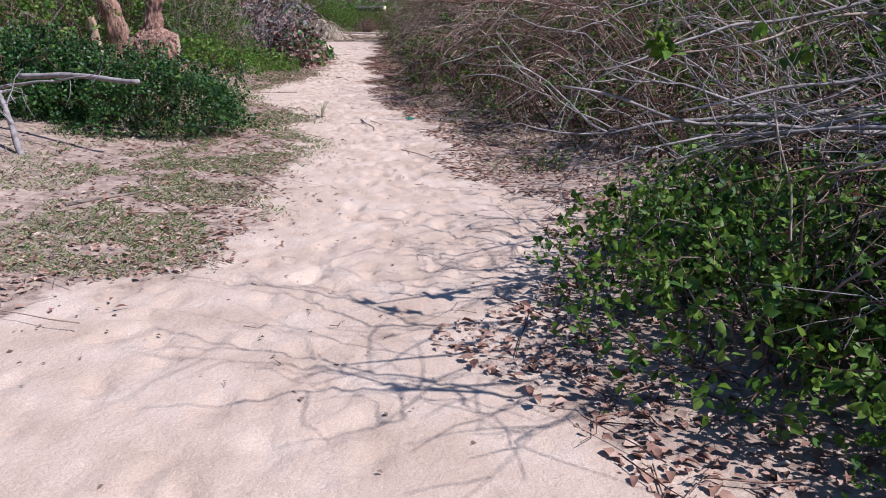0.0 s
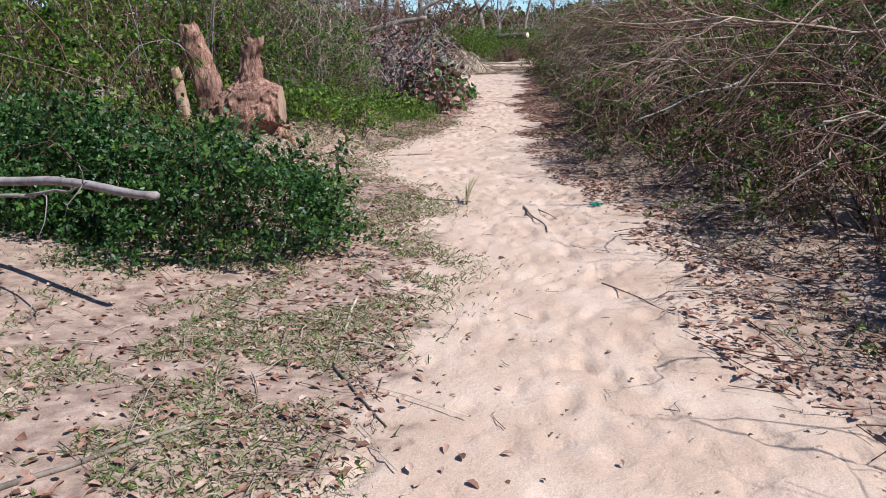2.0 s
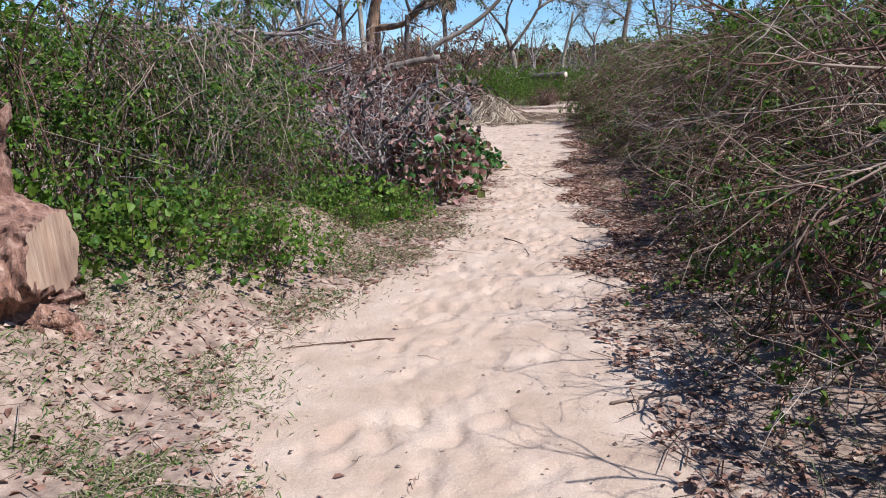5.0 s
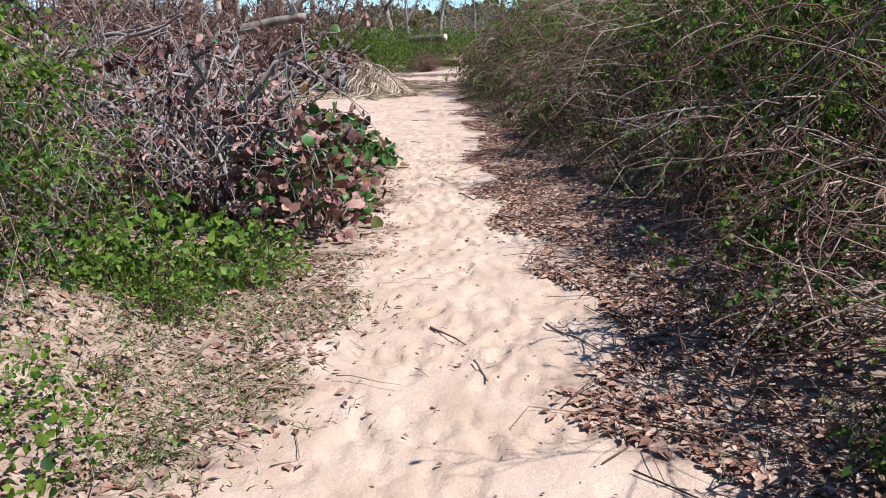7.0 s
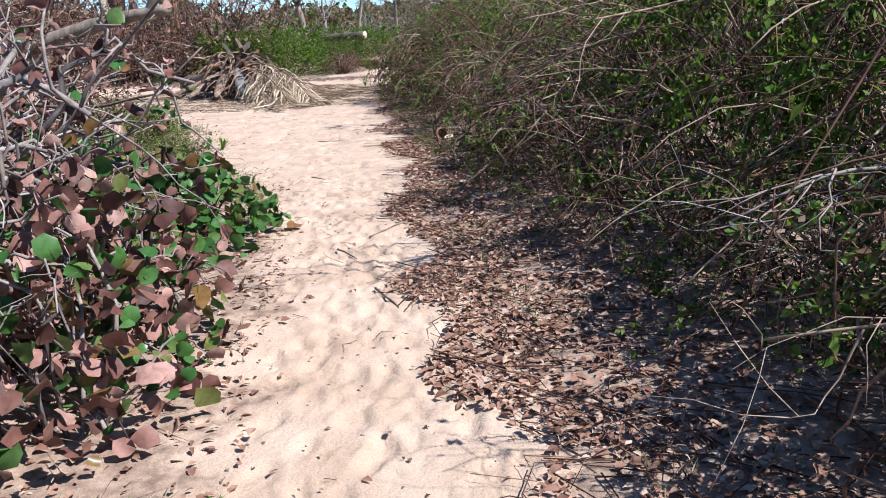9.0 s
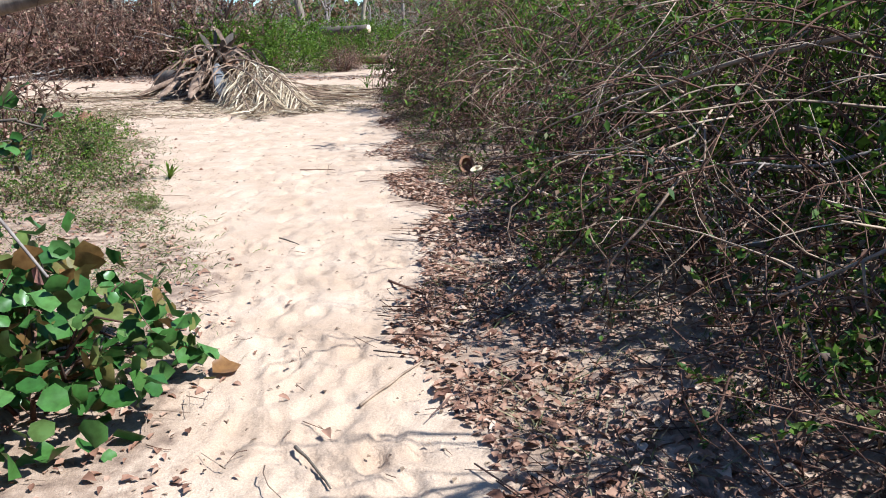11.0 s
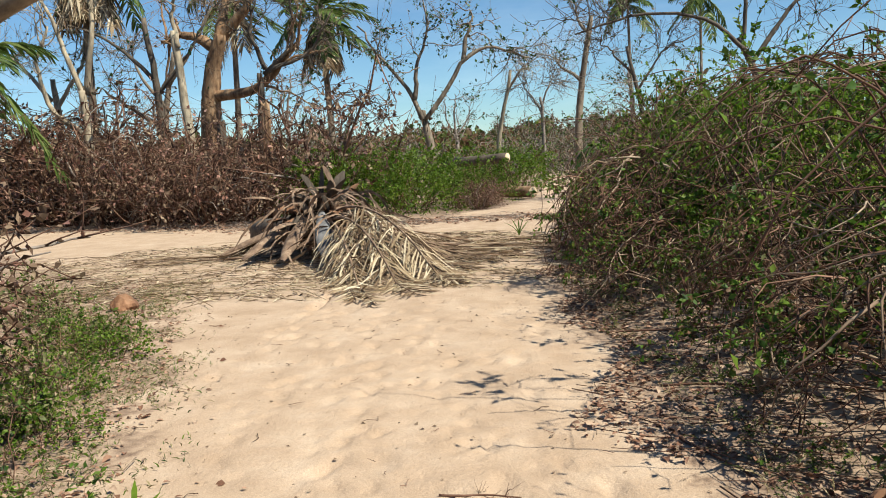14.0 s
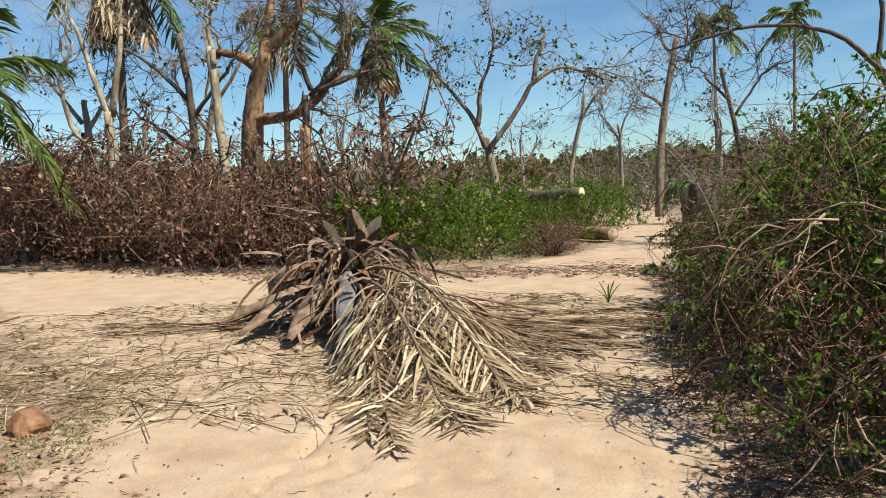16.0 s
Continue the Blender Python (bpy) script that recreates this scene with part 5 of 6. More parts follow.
tree("bare_tree", 3, -12.7, 42, ((-12.7, 42, -.2), (-12.72, 42, 3.0), (-12.87, 42, 5.2)), (((-12.75, 42, 3.6), (-13.8, 42, 4.9), (-15, 42, 5.8)), ((-12.72, 42, 3.2), (-11.7, 42, 4.3), (-11, 42, 5.2)), ((-12.7, 42, 2.4), (-14, 42, 3.2), (-14.6, 42, 3.3))), .11, M_BARK_DARK, "dark bare tree with crooked limbs", 30, 0.9, (M_LEAF_DARK, 160, 0.12))
tree("bare_tree", 4, -12.15, 44, ((-12.2, 44, -.2), (-12.11, 44, 2.84), (-11.91, 44, 4.23), (-11.6, 44, 5.1)), (((-11.65, 44, 4.9), (-11.45, 44, 6.0), (-11.5, 44, 7.6)), ((-11.65, 44, 4.9), (-10.9, 44, 5.7), (-10.5, 44, 6.4), (-10.3, 44, 8)), ((-11.7, 44, 4.6), (-12.6, 44, 5.3), (-13.5, 44, 5.5)),
     ((-12.0, 44, 3.3), (-10.9, 43.6, 3.3), (-10.1, 43.4, 3.6), (-9.2, 43.3, 4.5))), .30, M_BARK_RED, "thick warm-brown tree with heavy broken limbs", 40, 1.0, (M_DEAD, 260, 0.11), 0.6)
tree("bare_tree", 5, -10.25, 43, ((-10.25, 43, -.2), (-10.2, 43, 2.7), (-10.0, 43, 3.9)), (((-10.05, 43, 3.7), (-9.25, 43, 4.4), (-9.1, 43, 5.2), (-9.5, 43, 5.8)), ((-10.0, 43, 3.8), (-9.3, 43, 3.95), (-8.6, 43, 4.1), (-8.0, 43, 4.7)), ((-10, 43, 3.85), (-10.4, 43, 4.8), (-10.1, 43, 5.6))), .13, M_BARK_DARK, "dark crooked tree with twisted boughs", 40, 1.0, (M_DEAD, 240, 0.1))
tree("bare_tree", 6, -5.75, 45, ((-5.7, 45, -.2), (-5.85, 45, 1.8), (-6.0, 45, 2.5)), (((-6.0, 45, 2.3), (-6.4, 45, 3.4), (-7.0, 45, 4.3), (-7.4, 45, 5.0)), ((-5.9, 45, 2.3), (-5.2, 45, 3.1), (-4.7, 45, 3.9), (-4.1, 45, 4.45), (-3.3, 45, 4.3), (-2.6, 45, 4.0)), ((-6.2, 45, 2.9), (-6.0, 45, 3.9), (-5.6, 45, 4.9)), ((-4.7, 45, 3.9), (-4.6, 45, 4.6), (-4.2, 45, 5.1))), .14, M_BARK, "forked tree with thin crown and crooked boughs", 60, 0.8, (M_LEAF_DARK, 900, 0.11))
tree("bare_tree", 7, -4.1, 50, ((-4.1, 50, -.2), (-4.0, 50, 1.9), (-3.34, 50, 4.2)), (((-3.6, 50, 3.4), (-3.2, 50, 4.2), (-2.6, 50, 4.4)),), .09, M_BARK_PALE, "slim pale leaning dead tree", 12, 0.7)
tree("bare_tree", 8, -2.45, 50, ((-2.45, 50, -.2), (-2.45, 50, 2.1), (-2.5, 50, 3.0)), (((-2.5, 50, 2.5), (-2.9, 50, 3.4), (-3.1, 50, 4.1)), ((-2.5, 50, 2.6), (-2.2, 50, 3.5), (-1.9, 50, 4.0))), .07, M_GREY, "small grey bare tree with fine twigs", 60, 0.9)
tree("bare_tree", 9, -1.2, 52, ((-1.2, 52, -.2), (-1.14, 52, 2.3), (-0.89, 52, 4.0), (-0.5, 52, 5.9)), (((-0.95, 52, 3.6), (-1.6, 52, 4.2), (-1.8, 52, 4.6)), ((-0.6, 52, 5.3), (-1.1, 52, 5.8), (-1.2, 52, 6.1))), .14, M_BARK, "tall bare pole-like broken tree", 16, 0.6)
tree("bare_tree", 10, 0.9, 47, ((1.0, 47, -.2), (0.6, 47, 2.4), (0.2, 47, 4.2)), (((0.5, 47, 2.8), (1.2, 47, 3.8), (2.4, 47, 4.4)), ((0.4, 47, 3.2), (-0.3, 47, 4.0), (-0.6, 47, 4.6))), .08, M_BARK_DARK, "slim dark bare tree behind the thicket", 50, 0.9, (M_DEAD, 200, 0.09))
tree("bare_tree", 11, 2.6, 40, ((2.6, 40, -.2), (2.4, 40, 2.4), (2.0, 40, 3.4)), (((2.1, 40, 3.0), (1.2, 40, 3.9), (0, 40, 4.0), (-1.3, 40, 3.4)), ((2.2, 40, 2.8), (3.2, 40, 4.2), (4.4, 40, 5)), ((2.0, 40, 3.3), (2.2, 40, 4.5), (1.9, 40, 5.3))), .10, M_BARK_DARK, "dark arching bare tree over the thicket", 60, 1.0, (M_LEAF_DARK, 260, 0.09))
tree("bare_tree", 12, 4.6, 36, ((4.6, 36, -.2), (4.4, 36, 2.4), (4.2, 36, 3.4)), (((4.2, 36, 3.0), (3.4, 36, 4.2), (2.6, 36, 4.8)), ((4.2, 36, 2.8), (5.2, 36, 4.2), (5.4, 36, 5))), .11, M_BARK_DARK, "dark leafy tree behind the thicket", 60, 0.9, (M_LEAF_DARK, 500, 0.09))
tree("bare_tree", 13, -16.5, 43, ((-16.5, 43, -.2), (-16.3, 43, 2.6), (-16.5, 43, 4)), (((-16.4, 43, 3.4), (-17.4, 43, 4.6), (-18.4, 43, 5)), ((-16.4, 43, 3), (-15.4, 43, 4.3), (-15, 43, 5.2))), .12, M_BARK_PALE, "pale crooked bare tree", 50, 1.0, (M_LEAF_DARK, 300, 0.11))
tree("bare_tree", 14, -15.2, 47, ((-15.2, 47, -.2), (-14.9, 47, 3), (-14.4, 47, 5)), (((-14.7, 47, 4), (-13.7, 47, 5.4), (-13.4, 47, 6.6)), ((-14.8, 47, 3.2), (-16, 47, 4.6), (-16.4, 47, 5.8))), .12, M_BARK, "grey bare tree among brush", 50, 1.0, (M_DEAD, 200, 0.1))
for k, (x, y, z) in enumerate(((-8.8, 39.2, 2.6), (-14.6, 41, 2.2), (-10.4, 40.4, 2.3))):
    b = thing("broken_post_trunk", x, y, float(gz(x, y)), "snapped upright dark tree trunk among dead brush", "tree stump")
    s = torn_stub(40 + k, [(0, 0, -.2, .12, .12), (0, 0, z * .5, .10, .10), (.03, 0, z - .1, .095, .09), (.03, 0, z, .09, .085)], 12, 0.05, 0.06)
    part("trunk", s, M_BARK_DARK if k else M_BARK_RED, b)


# ---------------------------------------------------------------- palms
def frond(rng, length, az, rise, droop, leaflets, leaf_len, width, wind=(0, 0, 0), hang=0.5, floor=None, sweep=0.7, mess=0.14, first=0.14):
    """One feather frond: rachis line, and leaflets to both sides. Returns (rachis soup, leaflet soup)."""
    n = 12
    s = np.linspace(0, 1, n)
    d = np.array([math.cos(az), math.sin(az), 0])
    P = d[None] * (length * (s * math.cos(rise) * (1 - 0.15 * s * droop)))[:, None]
    P[:, 2] += length * (s * math.sin(rise) - droop * s ** 2 * 0.55)
    P += np.asarray(wind)[None] * (s ** 1.8)[:, None] * length
    if floor is not None:
        P[:, 2] = np.maximum(P[:, 2], floor + 0.03)
    r = Soup()
    tubes(r, P, np.linspace(0.024, 0.006, n), 5)
    t = np.repeat(np.linspace(first, 0.99, leaflets), 2)
    sg = np.tile([-1.0, 1.0], leaflets)
    i = np.minimum((t * (n - 1)).astype(int), n - 2)
    f = (t * (n - 1) - i)[:, None]
    start = P[i] * (1 - f) + P[i + 1] * f
    tang = unit(P[i + 1] - P[i])
    side = unit(np.cross(tang, [0, 0, 1.0])) * sg[:, None]
    L = leaf_len * np.sin(np.pi * (0.18 + 0.75 * t)) ** 0.7 * rng.uniform(0.75, 1.1, len(t))
    q = np.linspace(0, 1, 4)[None, :, None]
    dirv = unit(side * 0.8 + tang * sweep + rng.normal(size=side.shape) * mess + np.array([0, 0, 0.12]))
    Q = start[:, None, :] + dirv[:, None, :] * L[:, None, None] * q
    Q[..., 2] -= (hang * L[:, None] * q[..., 0] ** 2 * rng.uniform(0.6, 1.4, (len(t), 1)))
    Q += np.asarray(wind)[None, None] * L[:, None, None] * q ** 2 * 1.6
    if floor is not None:
        Q[..., 2] = np.maximum(Q[..., 2], floor + rng.uniform(0.008, 0.05, (len(t), 1)))
    b = Soup()
    ribbons(b, Q, rng.uniform(0.7, 1.2, len(t)) * width, unit(np.cross(dirv, side) + 0.3 * rng.normal(size=side.shape))[:, None, :])
    return r, b


def palm(name, seed, base, top, label, fronds=17, length=2.6, wind=(0.1, 0, 0.0), dead=4, r=0.13):
    rng = np.random.default_rng(seed)
    root = thing(name, base[0], base[1], float(gz(base[0], base[1])), label, "palm tree")
    t = np.subtract(top, (base[0], base[1], 0))
    s = Soup()
    n = 26
    u = np.linspace(0, 1, n)
    P = np.stack([t[0] * u ** 1.5, t[1] * u, -0.2 + (t[2] + 0.2) * u], axis=-1)
    tubes(s, P, np.linspace(r, r * 0.62, n) * (1 + 0.05 * (np.arange(n) % 2)), 10)
    part("trunk", s, M_BARK, root)
    s = Soup()
    for k in range(9):
        a = k * 2.4
        e = np.array(t) + np.array([math.cos(a) * .16, math.sin(a) * .16, .25])
        tubes(s, np.stack([t + [0, 0, -.1], (t + e) / 2 + [0, 0, .02], e]), np.array([.05, .045, .03]), 5)
    part("crown_shaft", s, M_BOOT, root)
    for k in range(fronds + dead):
        az = k * 2.399 + rng.normal() * 0.2
        isd = k >= fronds
        rise = -1.1 if isd else 1.35 - 2.1 * (k / fronds) + rng.normal() * 0.1
        rs, lf = frond(rng, length * rng.uniform(0.8, 1.1) * (0.8 if isd else 1), az, rise, 0.5 if isd else 0.85, 34, 0.2 + 0.2 * length, 0.06, wind if not isd else (0, 0, 0), 0.9 if isd else 0.55)
        rs.v = [v + np.asarray(t, dtype=np.float32) for v in rs.v]
        lf.v = [v + np.asarray(t, dtype=np.float32) for v in lf.v]
        f = part("frond", rs, M_BOOT if isd else M_PALM, root)
        part("leaf_blade", lf, M_STRAW if isd else M_PALM, f, "withered hanging leaflets" if isd else "")
    return root


palm("coconut_palm", 1, (-9.5, 48), (-9.7, 48, 6.1), "wind-swept green coconut palm with drooping dead fronds", 16, 2.1, (0.14, 0, 0.05), 6)
palm("coconut_palm", 2, (1.7, 60), (1.6, 60, 7.5), "tall slim coconut palm with a ragged dark crown", 11, 1.6, (0.06, 0, -0.05), 0, 0.09)
palm("coconut_palm", 3, (5.2, 62), (5.2, 62, 7.9), "tall slim coconut palm with a ragged dark crown", 11, 1.7, (-0.12, 0, -0.08), 0, 0.09)
palm("coconut_palm", 4, (-15.0, 42.6), (-14.8, 42.6, 7.6), "coconut palm with a skirt of dead hanging fronds", 9, 2.4, (-0.05, 0, 0), 13)
palm("coconut_palm", 5, (-14.9, 37.2), (-14.7, 37.2, 3.9), "young coconut palm with arching green fronds", 9, 2.4, (0.05, 0, 0), 1)
palm("coconut_palm", 6, (-13.6, 50), (-13.4, 50, 7.4), "wind-swept coconut palm behind bare trees", 9, 2.6, (0.25, 0, 0.05), 2)


# ---------------------------------------------------------------- fallen palm crown in the way
hx, hy = -5.62, 32.0
heap = thing("fallen_palm_crown", hx, hy, 0, "fallen coconut palm crown with dry straw-coloured fronds spread on sand", "fallen palm")
rng = np.random.default_rng(77)
s = Soup()
tubes(s, spline(((-1.6, 1.9, .18), (-.6, .8, .3), (-.1, .1, .4), (.1, -.1, .5)), 14), np.linspace(.2, .24, 14), 14, rng, 0.07)
part("stem", s, M_BARK_DARK, heap)
for k in range(95):
    a, e = rng.uniform(0, 2 * np.pi), (rng.uniform(-0.2, 0.95) if k % 2 else rng.uniform(0.6, 1.4))
    d = np.array([math.cos(a) * math.cos(e), math.sin(a) * math.cos(e), math.sin(e)])
    st = np.array([.1, -.15, .42]) + d * 0.2 + rng.normal(size=3) * .1
    d = unit(d + rng.normal(size=3) * .5)
    d[2] = abs(d[2])
    L = rng.uniform(.3, .62)
    q = np.linspace(0, 1, 5)[:, None]
    P = st + d * L * q
    P[:, 2] = np.maximum(P[:, 2] - 0.3 * L * q[:, 0] ** 2 * math.cos(e), 0.04)
    s = Soup()
    ribbons(s, P[None], np.array([rng.uniform(.04, .13)]), unit(rng.normal(size=3) + d * .1), True)
    V = s.v[0]
    back = V + np.float32(0.018) * unit(np.cross(d, rng.normal(size=3))).astype(np.float32)
    s.add(back, s.f4[0][:, ::-1])
    part("boot", s, M_BOOT if k % 5 == 0 else (M_HUSK if k % 2 else M_BARK_DARK), heap)
# fronds: where the tip lies, rise and droop of the stem, pairs of leaflets, their length and sweep
drapes = [(1.3, -3.7, .12, .62, 46, .55, 1.3), (1.85, -3.6, .2, .7, 48, .7, 1.2), (2.1, -2.9, .1, .6, 44, .75, 1.4), (1.0, -2.7, .05, .6, 30, .5, 1.2),
          (2.4, -2.3, .1, .6, 40, .7, 1.6), (2.6, -1.6, .05, .55, 36, .65, 1.8), (2.8, -.9, .0, .5, 36, .6, 2.0), (2.9, -.1, .0, .5, 30, .55, 2.2), (3.3, .8, -.05, .4, 28, .5, 2.4),
          (3.8, -.5, -.02, .4, 30, .5, 2.4), (2.4, 1.5, .0, .5, 26, .5, 2.2), (-3.0, -.2, -.1, .5, 24, .45, 2.4), (-2.6, -.7, -.15, .5, 22, .45, 2.0), (1.5, -3.9, .1, .6, 44, .45, 1.3), (2.2, -3.1, .25, .8, 40, .65, 1.1),
          (4.4, .1, -.02, .3, 26, .45, 2.6), (3.4, -1.5, .0, .4, 30, .5, 2.2)]
for k, (ex, ey, rise, droop, pairs, long_, sweep) in enumerate(drapes):
    az, L = math.atan2(ey + .2, ex - .15), math.hypot(ey + .2, ex - .15) * (1.05 if ey > -2.6 else 1.17)
    low_ = ey > -2.6
    lift = np.float32(.2 + .1 * (k % 3) if low_ else .36 + .2 * (k % 3) / 2)
    rs, lf = frond(rng, L, az, rise, droop, int(pairs * 1.3), long_, .018, (0, 0, 0), rng.uniform(.3, .8), -float(lift), sweep, 0.3, 0.26)
    for so in (rs, lf):
        so.v = [v + np.array([.15, -.2, lift], dtype=np.float32) for v in so.v]
    f = part("dead_frond", rs, M_BOOT, heap)
    part("leaf_blade", lf, M_STRAW_OLD if low_ else M_STRAW, f)
for k, (ax, ay, bx, by, w) in enumerate(((.15, -.5, .5, -1.7, .2), (-.1, -.5, -.15, -1.4, .2), (-.4, -.2, -.75, -1.2, .18), (-.5, .1, -1.3, -.5, .2))):
    q = np.linspace(0, 1, 7)
    a = np.linspace(-1.1, 1.1, 6)
    ax_, b_ = np.array([ax, ay, .62 - .06 * k]), np.array([bx, by, .10])
    d = unit(b_ - ax_)
    sd = unit(np.cross(d, [0, 0, 1.0]))
    nn = np.cross(sd, d)
    wv = w * np.sin(np.pi * (0.12 + 0.8 * q))
    V = ax_ + (b_ - ax_) * q[:, None, None] + np.sin(a)[None, :, None] * sd * wv[:, None, None] * .6 + (np.cos(a)[None, :, None] - .6) * nn * wv[:, None, None] * .45
    idx = np.arange(42).reshape(7, 6)
    F = np.stack([idx[:-1, :-1], idx[:-1, 1:], idx[1:, 1:], idx[1:, :-1]], axis=-1).reshape(-1, 4)
    s = Soup()
    s.add(V.reshape(-1, 3), F)
    s.add((V - nn * .015).reshape(-1, 3), F[:, ::-1])
    part("spathe", s, M_SPATHE if k == 0 else M_BOOT, heap, "curved grey sheath" if k == 0 else "")


def strips(rng_, n):
    a = rng_.uniform(0, 2 * np.pi, n)
    r_ = 3.4 * np.sqrt(rng_.random(n))
    return hx + .2 + np.cos(a) * r_ * 1.4, hy - .8 + np.sin(a) * r_ * 0.85


scatter_twigs("palm_litter", 14, 1300, strips, 0.7, M_STRAW, "dry palm leaflets strewn on the sand")
scatter_litter("palm_litter", 15, 2200, strips, 0.16, M_STRAW, "straw-coloured palm scraps strewn on the sand", "debris", aspect=0.16, lift=0.02)


def lane_edge(rng_, n):
    x = rng_.uniform(-18, -2, n)
    return x, 36.6 + 0.4 * np.maximum(-8 - x, 0) + rng_.normal(size=n) * 0.5


scatter_litter("leaf_litter", 16, 3500, lane_edge, 0.09, M_LITTER, "brown fallen leaves below dead brush", "leaf litter")
scatter_twigs("twig_litter", 17, 900, lane_edge, 0.6, M_GREY, "grey twigs below dead brush")

# ---------------------------------------------------------------- dead brush, green mound and logs beyond the crossing
brush = [make_bush("dead_brush", 400 + i, 1.4, 1.1, 1.75, 36, 230, 1700, 0.075, M_DEAD, "dead brown brush with withered leaves", cane_m=M_GREY, twig_m=M_TWIG, droop=0.68,
                   twig_len=0.7, tangle=0.1, cane_r=0.016, twig_r=0.007, second=(M_GRAPE_DEAD, 0.35), category="brush", drape=50) for i in range(3)]
for j, (x, y, s) in enumerate(((-8.8, 38.0, 1.05), (-9.9, 38.2, 1.05), (-11.2, 38.6, 1.1), (-12.5, 39.2, 1.1), (-13.8, 39.8, 1.1), (-15.2, 40.6, 1.1), (-16.8, 41.6, 1.1), (-18.5, 42.4, 1.2), (-8, 39.8, 1.15), (-10, 40.2, 1.2),
                                (-12, 41, 1.2), (-14.2, 42, 1.2), (-16.5, 43.6, 1.2), (-6.6, 25.2, .7), (-7.8, 25.6, .95), (-8.8, 26.8, 1.0), (-9.8, 28.2, 1.0), (-7.2, 23.2, .85), (-8.6, 24.2, 1.1), (-10.4, 26.5, 1.2), (-6.1, 22.0, .75), (-7.4, 21.2, 1.1), (-11.5, 29.8, 1.0), (-13.2, 31.2, 1.1), (-20.5, 44, 1.3), (-15.2, 33, 1.2))):
    plant(brush[j % 3], x, y, 83 * j, (1.2 if y > 36 else 1.0) * s * (0.8 + 0.4 * ((j * 37) % 10) / 10), 0.85 + 0.35 * ((j * 53) % 10) / 10, group="dead brush beyond the crossing" if y > 36 else "dead brush west of the path")
mound = [make_bush("green_vine_mound", 420 + i, 1.4, 1.1, 1.3, 26, 170, 5200, 0.065, M_LEAF_BRIGHT, "bright green vine-covered mound behind the crossing", shell=0.4, droop=0.75, twig_len=0.45, second=(M_LEAF, 0.3), clump=0.8) for i in range(2)]
for j, (x, y, s) in enumerate(((-5.6, 38.9, .95), (-6.6, 39.0, 1.1), (-4.6, 40.2, .75), (-5.8, 40.8, 1.1), (-7.2, 40.6, 1.2), (-7.6, 38.9, 1.0), (-4.3, 41.8, .85), (-3.6, 46.5, 1.0), (-4.8, 47.5, 1.1), (-3.2, 49, 1.0), (-6.5, 43, 1.1))):
    plant(mound[j % 2], x, y, 59 * j, s, 1.0, group="green mounds beyond the crossing")
plant(brush[0], -4.0, 39.3, 20, .45, .9, label="small heap of dead brown brush on sand")
plant(brush[1], -4.0, 40.0, 50, .4, .9, label="small heap of dead brown brush on sand")


def log(name, p, q, r, label, mat=M_BARK):
    root = thing(name, *p, label, "log")
    d = np.subtract(q, p)
    rg_ = np.random.default_rng(int(r * 1000))
    s = Soup()
    P = wander(rg_, (0, 0, 0), d, 9, 0.01)
    tubes(s, P, np.linspace(r * 1.04, r, 9), 16, rg_, 0.025)
    part("trunk", s, mat, root, smooth=False)
    s = Soup()
    u = unit(d)
    tubes(s, np.stack([P[-1] - u * 0.02, P[-1] + u * 0.004]), np.array([r * .9, r * .88]), 18)
    part("cut_end", s, M_FRESH, root, "pale freshly sawn end")
    return root


log("sawn_log", (-5.6, 46.4, .95), (-3.55, 45.2, 1.05), .15, "fallen tree trunk with a pale sawn end raised over brush", M_BARK_DARK)
log("sawn_log", (-4.4, 44.2, .14), (-2.8, 42.2, .16), .15, "sawn brown log lying beside the sandy way", M_BARK_RED)
# upturned palm stool by the far path
stool = thing("palm_stump", -0.75, 43.2, 0, "dark palm stump with a few hanging leaves", "tree stump")
part("stump", torn_stub(60, [(0, 0, -.1, .45, .4), (0, 0, .4, .42, .4), (-.05, 0, .9, .36, .3), (-.1, 0, 1.2, .25, .2)], 14, .12, .12), M_BARK_DARK, stool)
rs, lf = frond(np.random.default_rng(5), 1.1, 3.0, .6, 1.3, 18, .5, .05, (0, 0, 0), 1.2)
for so in (rs, lf):
    so.v = [v + np.array([-.1, 0, 1.15], dtype=np.float32) for v in so.v]
f = part("frond", rs, M_PALM, stool)
part("leaf_blade", lf, M_LEAF_DARK, f)

# far brush on all sides, lower detail
farb = [make_bush("far_brush", 440 + i, 2.6, 2.2, 2.3, 16, 70, 400, 0.14, M_LEAF_MIX if i else M_DEAD, "far grey-brown storm-stripped brush", cane_m=M_GREY, twig_m=M_GREY, droop=0.6,
                  twig_len=1.2, tangle=0.12, cane_r=0.022, twig_r=0.010, second=(M_LEAF_DARK, 0.4), own=0, category="brush") for i in range(3)]
rng = np.random.default_rng(90)
for j in range(100):
    y = 42 + 50 * rng.random() ** 1.2
    x = rng.uniform(-0.62, 0.42) * (y - 8) - 3
    if -3.4 - (0.02 * y) < x < 1.2 and y < 57:
        continue
    if x > -18 and x < -2 and y < 46:
        continue
    plant(farb[j % 3], x, y, rng.uniform(0, 360), rng.uniform(0.75, 1.15) * (1 + (y - 42) / 130), rng.uniform(0.85, 1.15), group="far brush")
for j, (x, y, s) in enumerate(((-2.2, 60, .8), (0.2, 61, .85), (-1.2, 64, 1.0), (1.6, 58, .9), (-3.8, 58, .9), (-2.6, 67, 1.1), (1.5, 66, 1.1), (0.6, 52, .7), (1.8, 48, .8), (-4.6, 53, .8))):
    plant(farb[j % 3], x, y, 70 * j, s, 1.0, group="far brush")
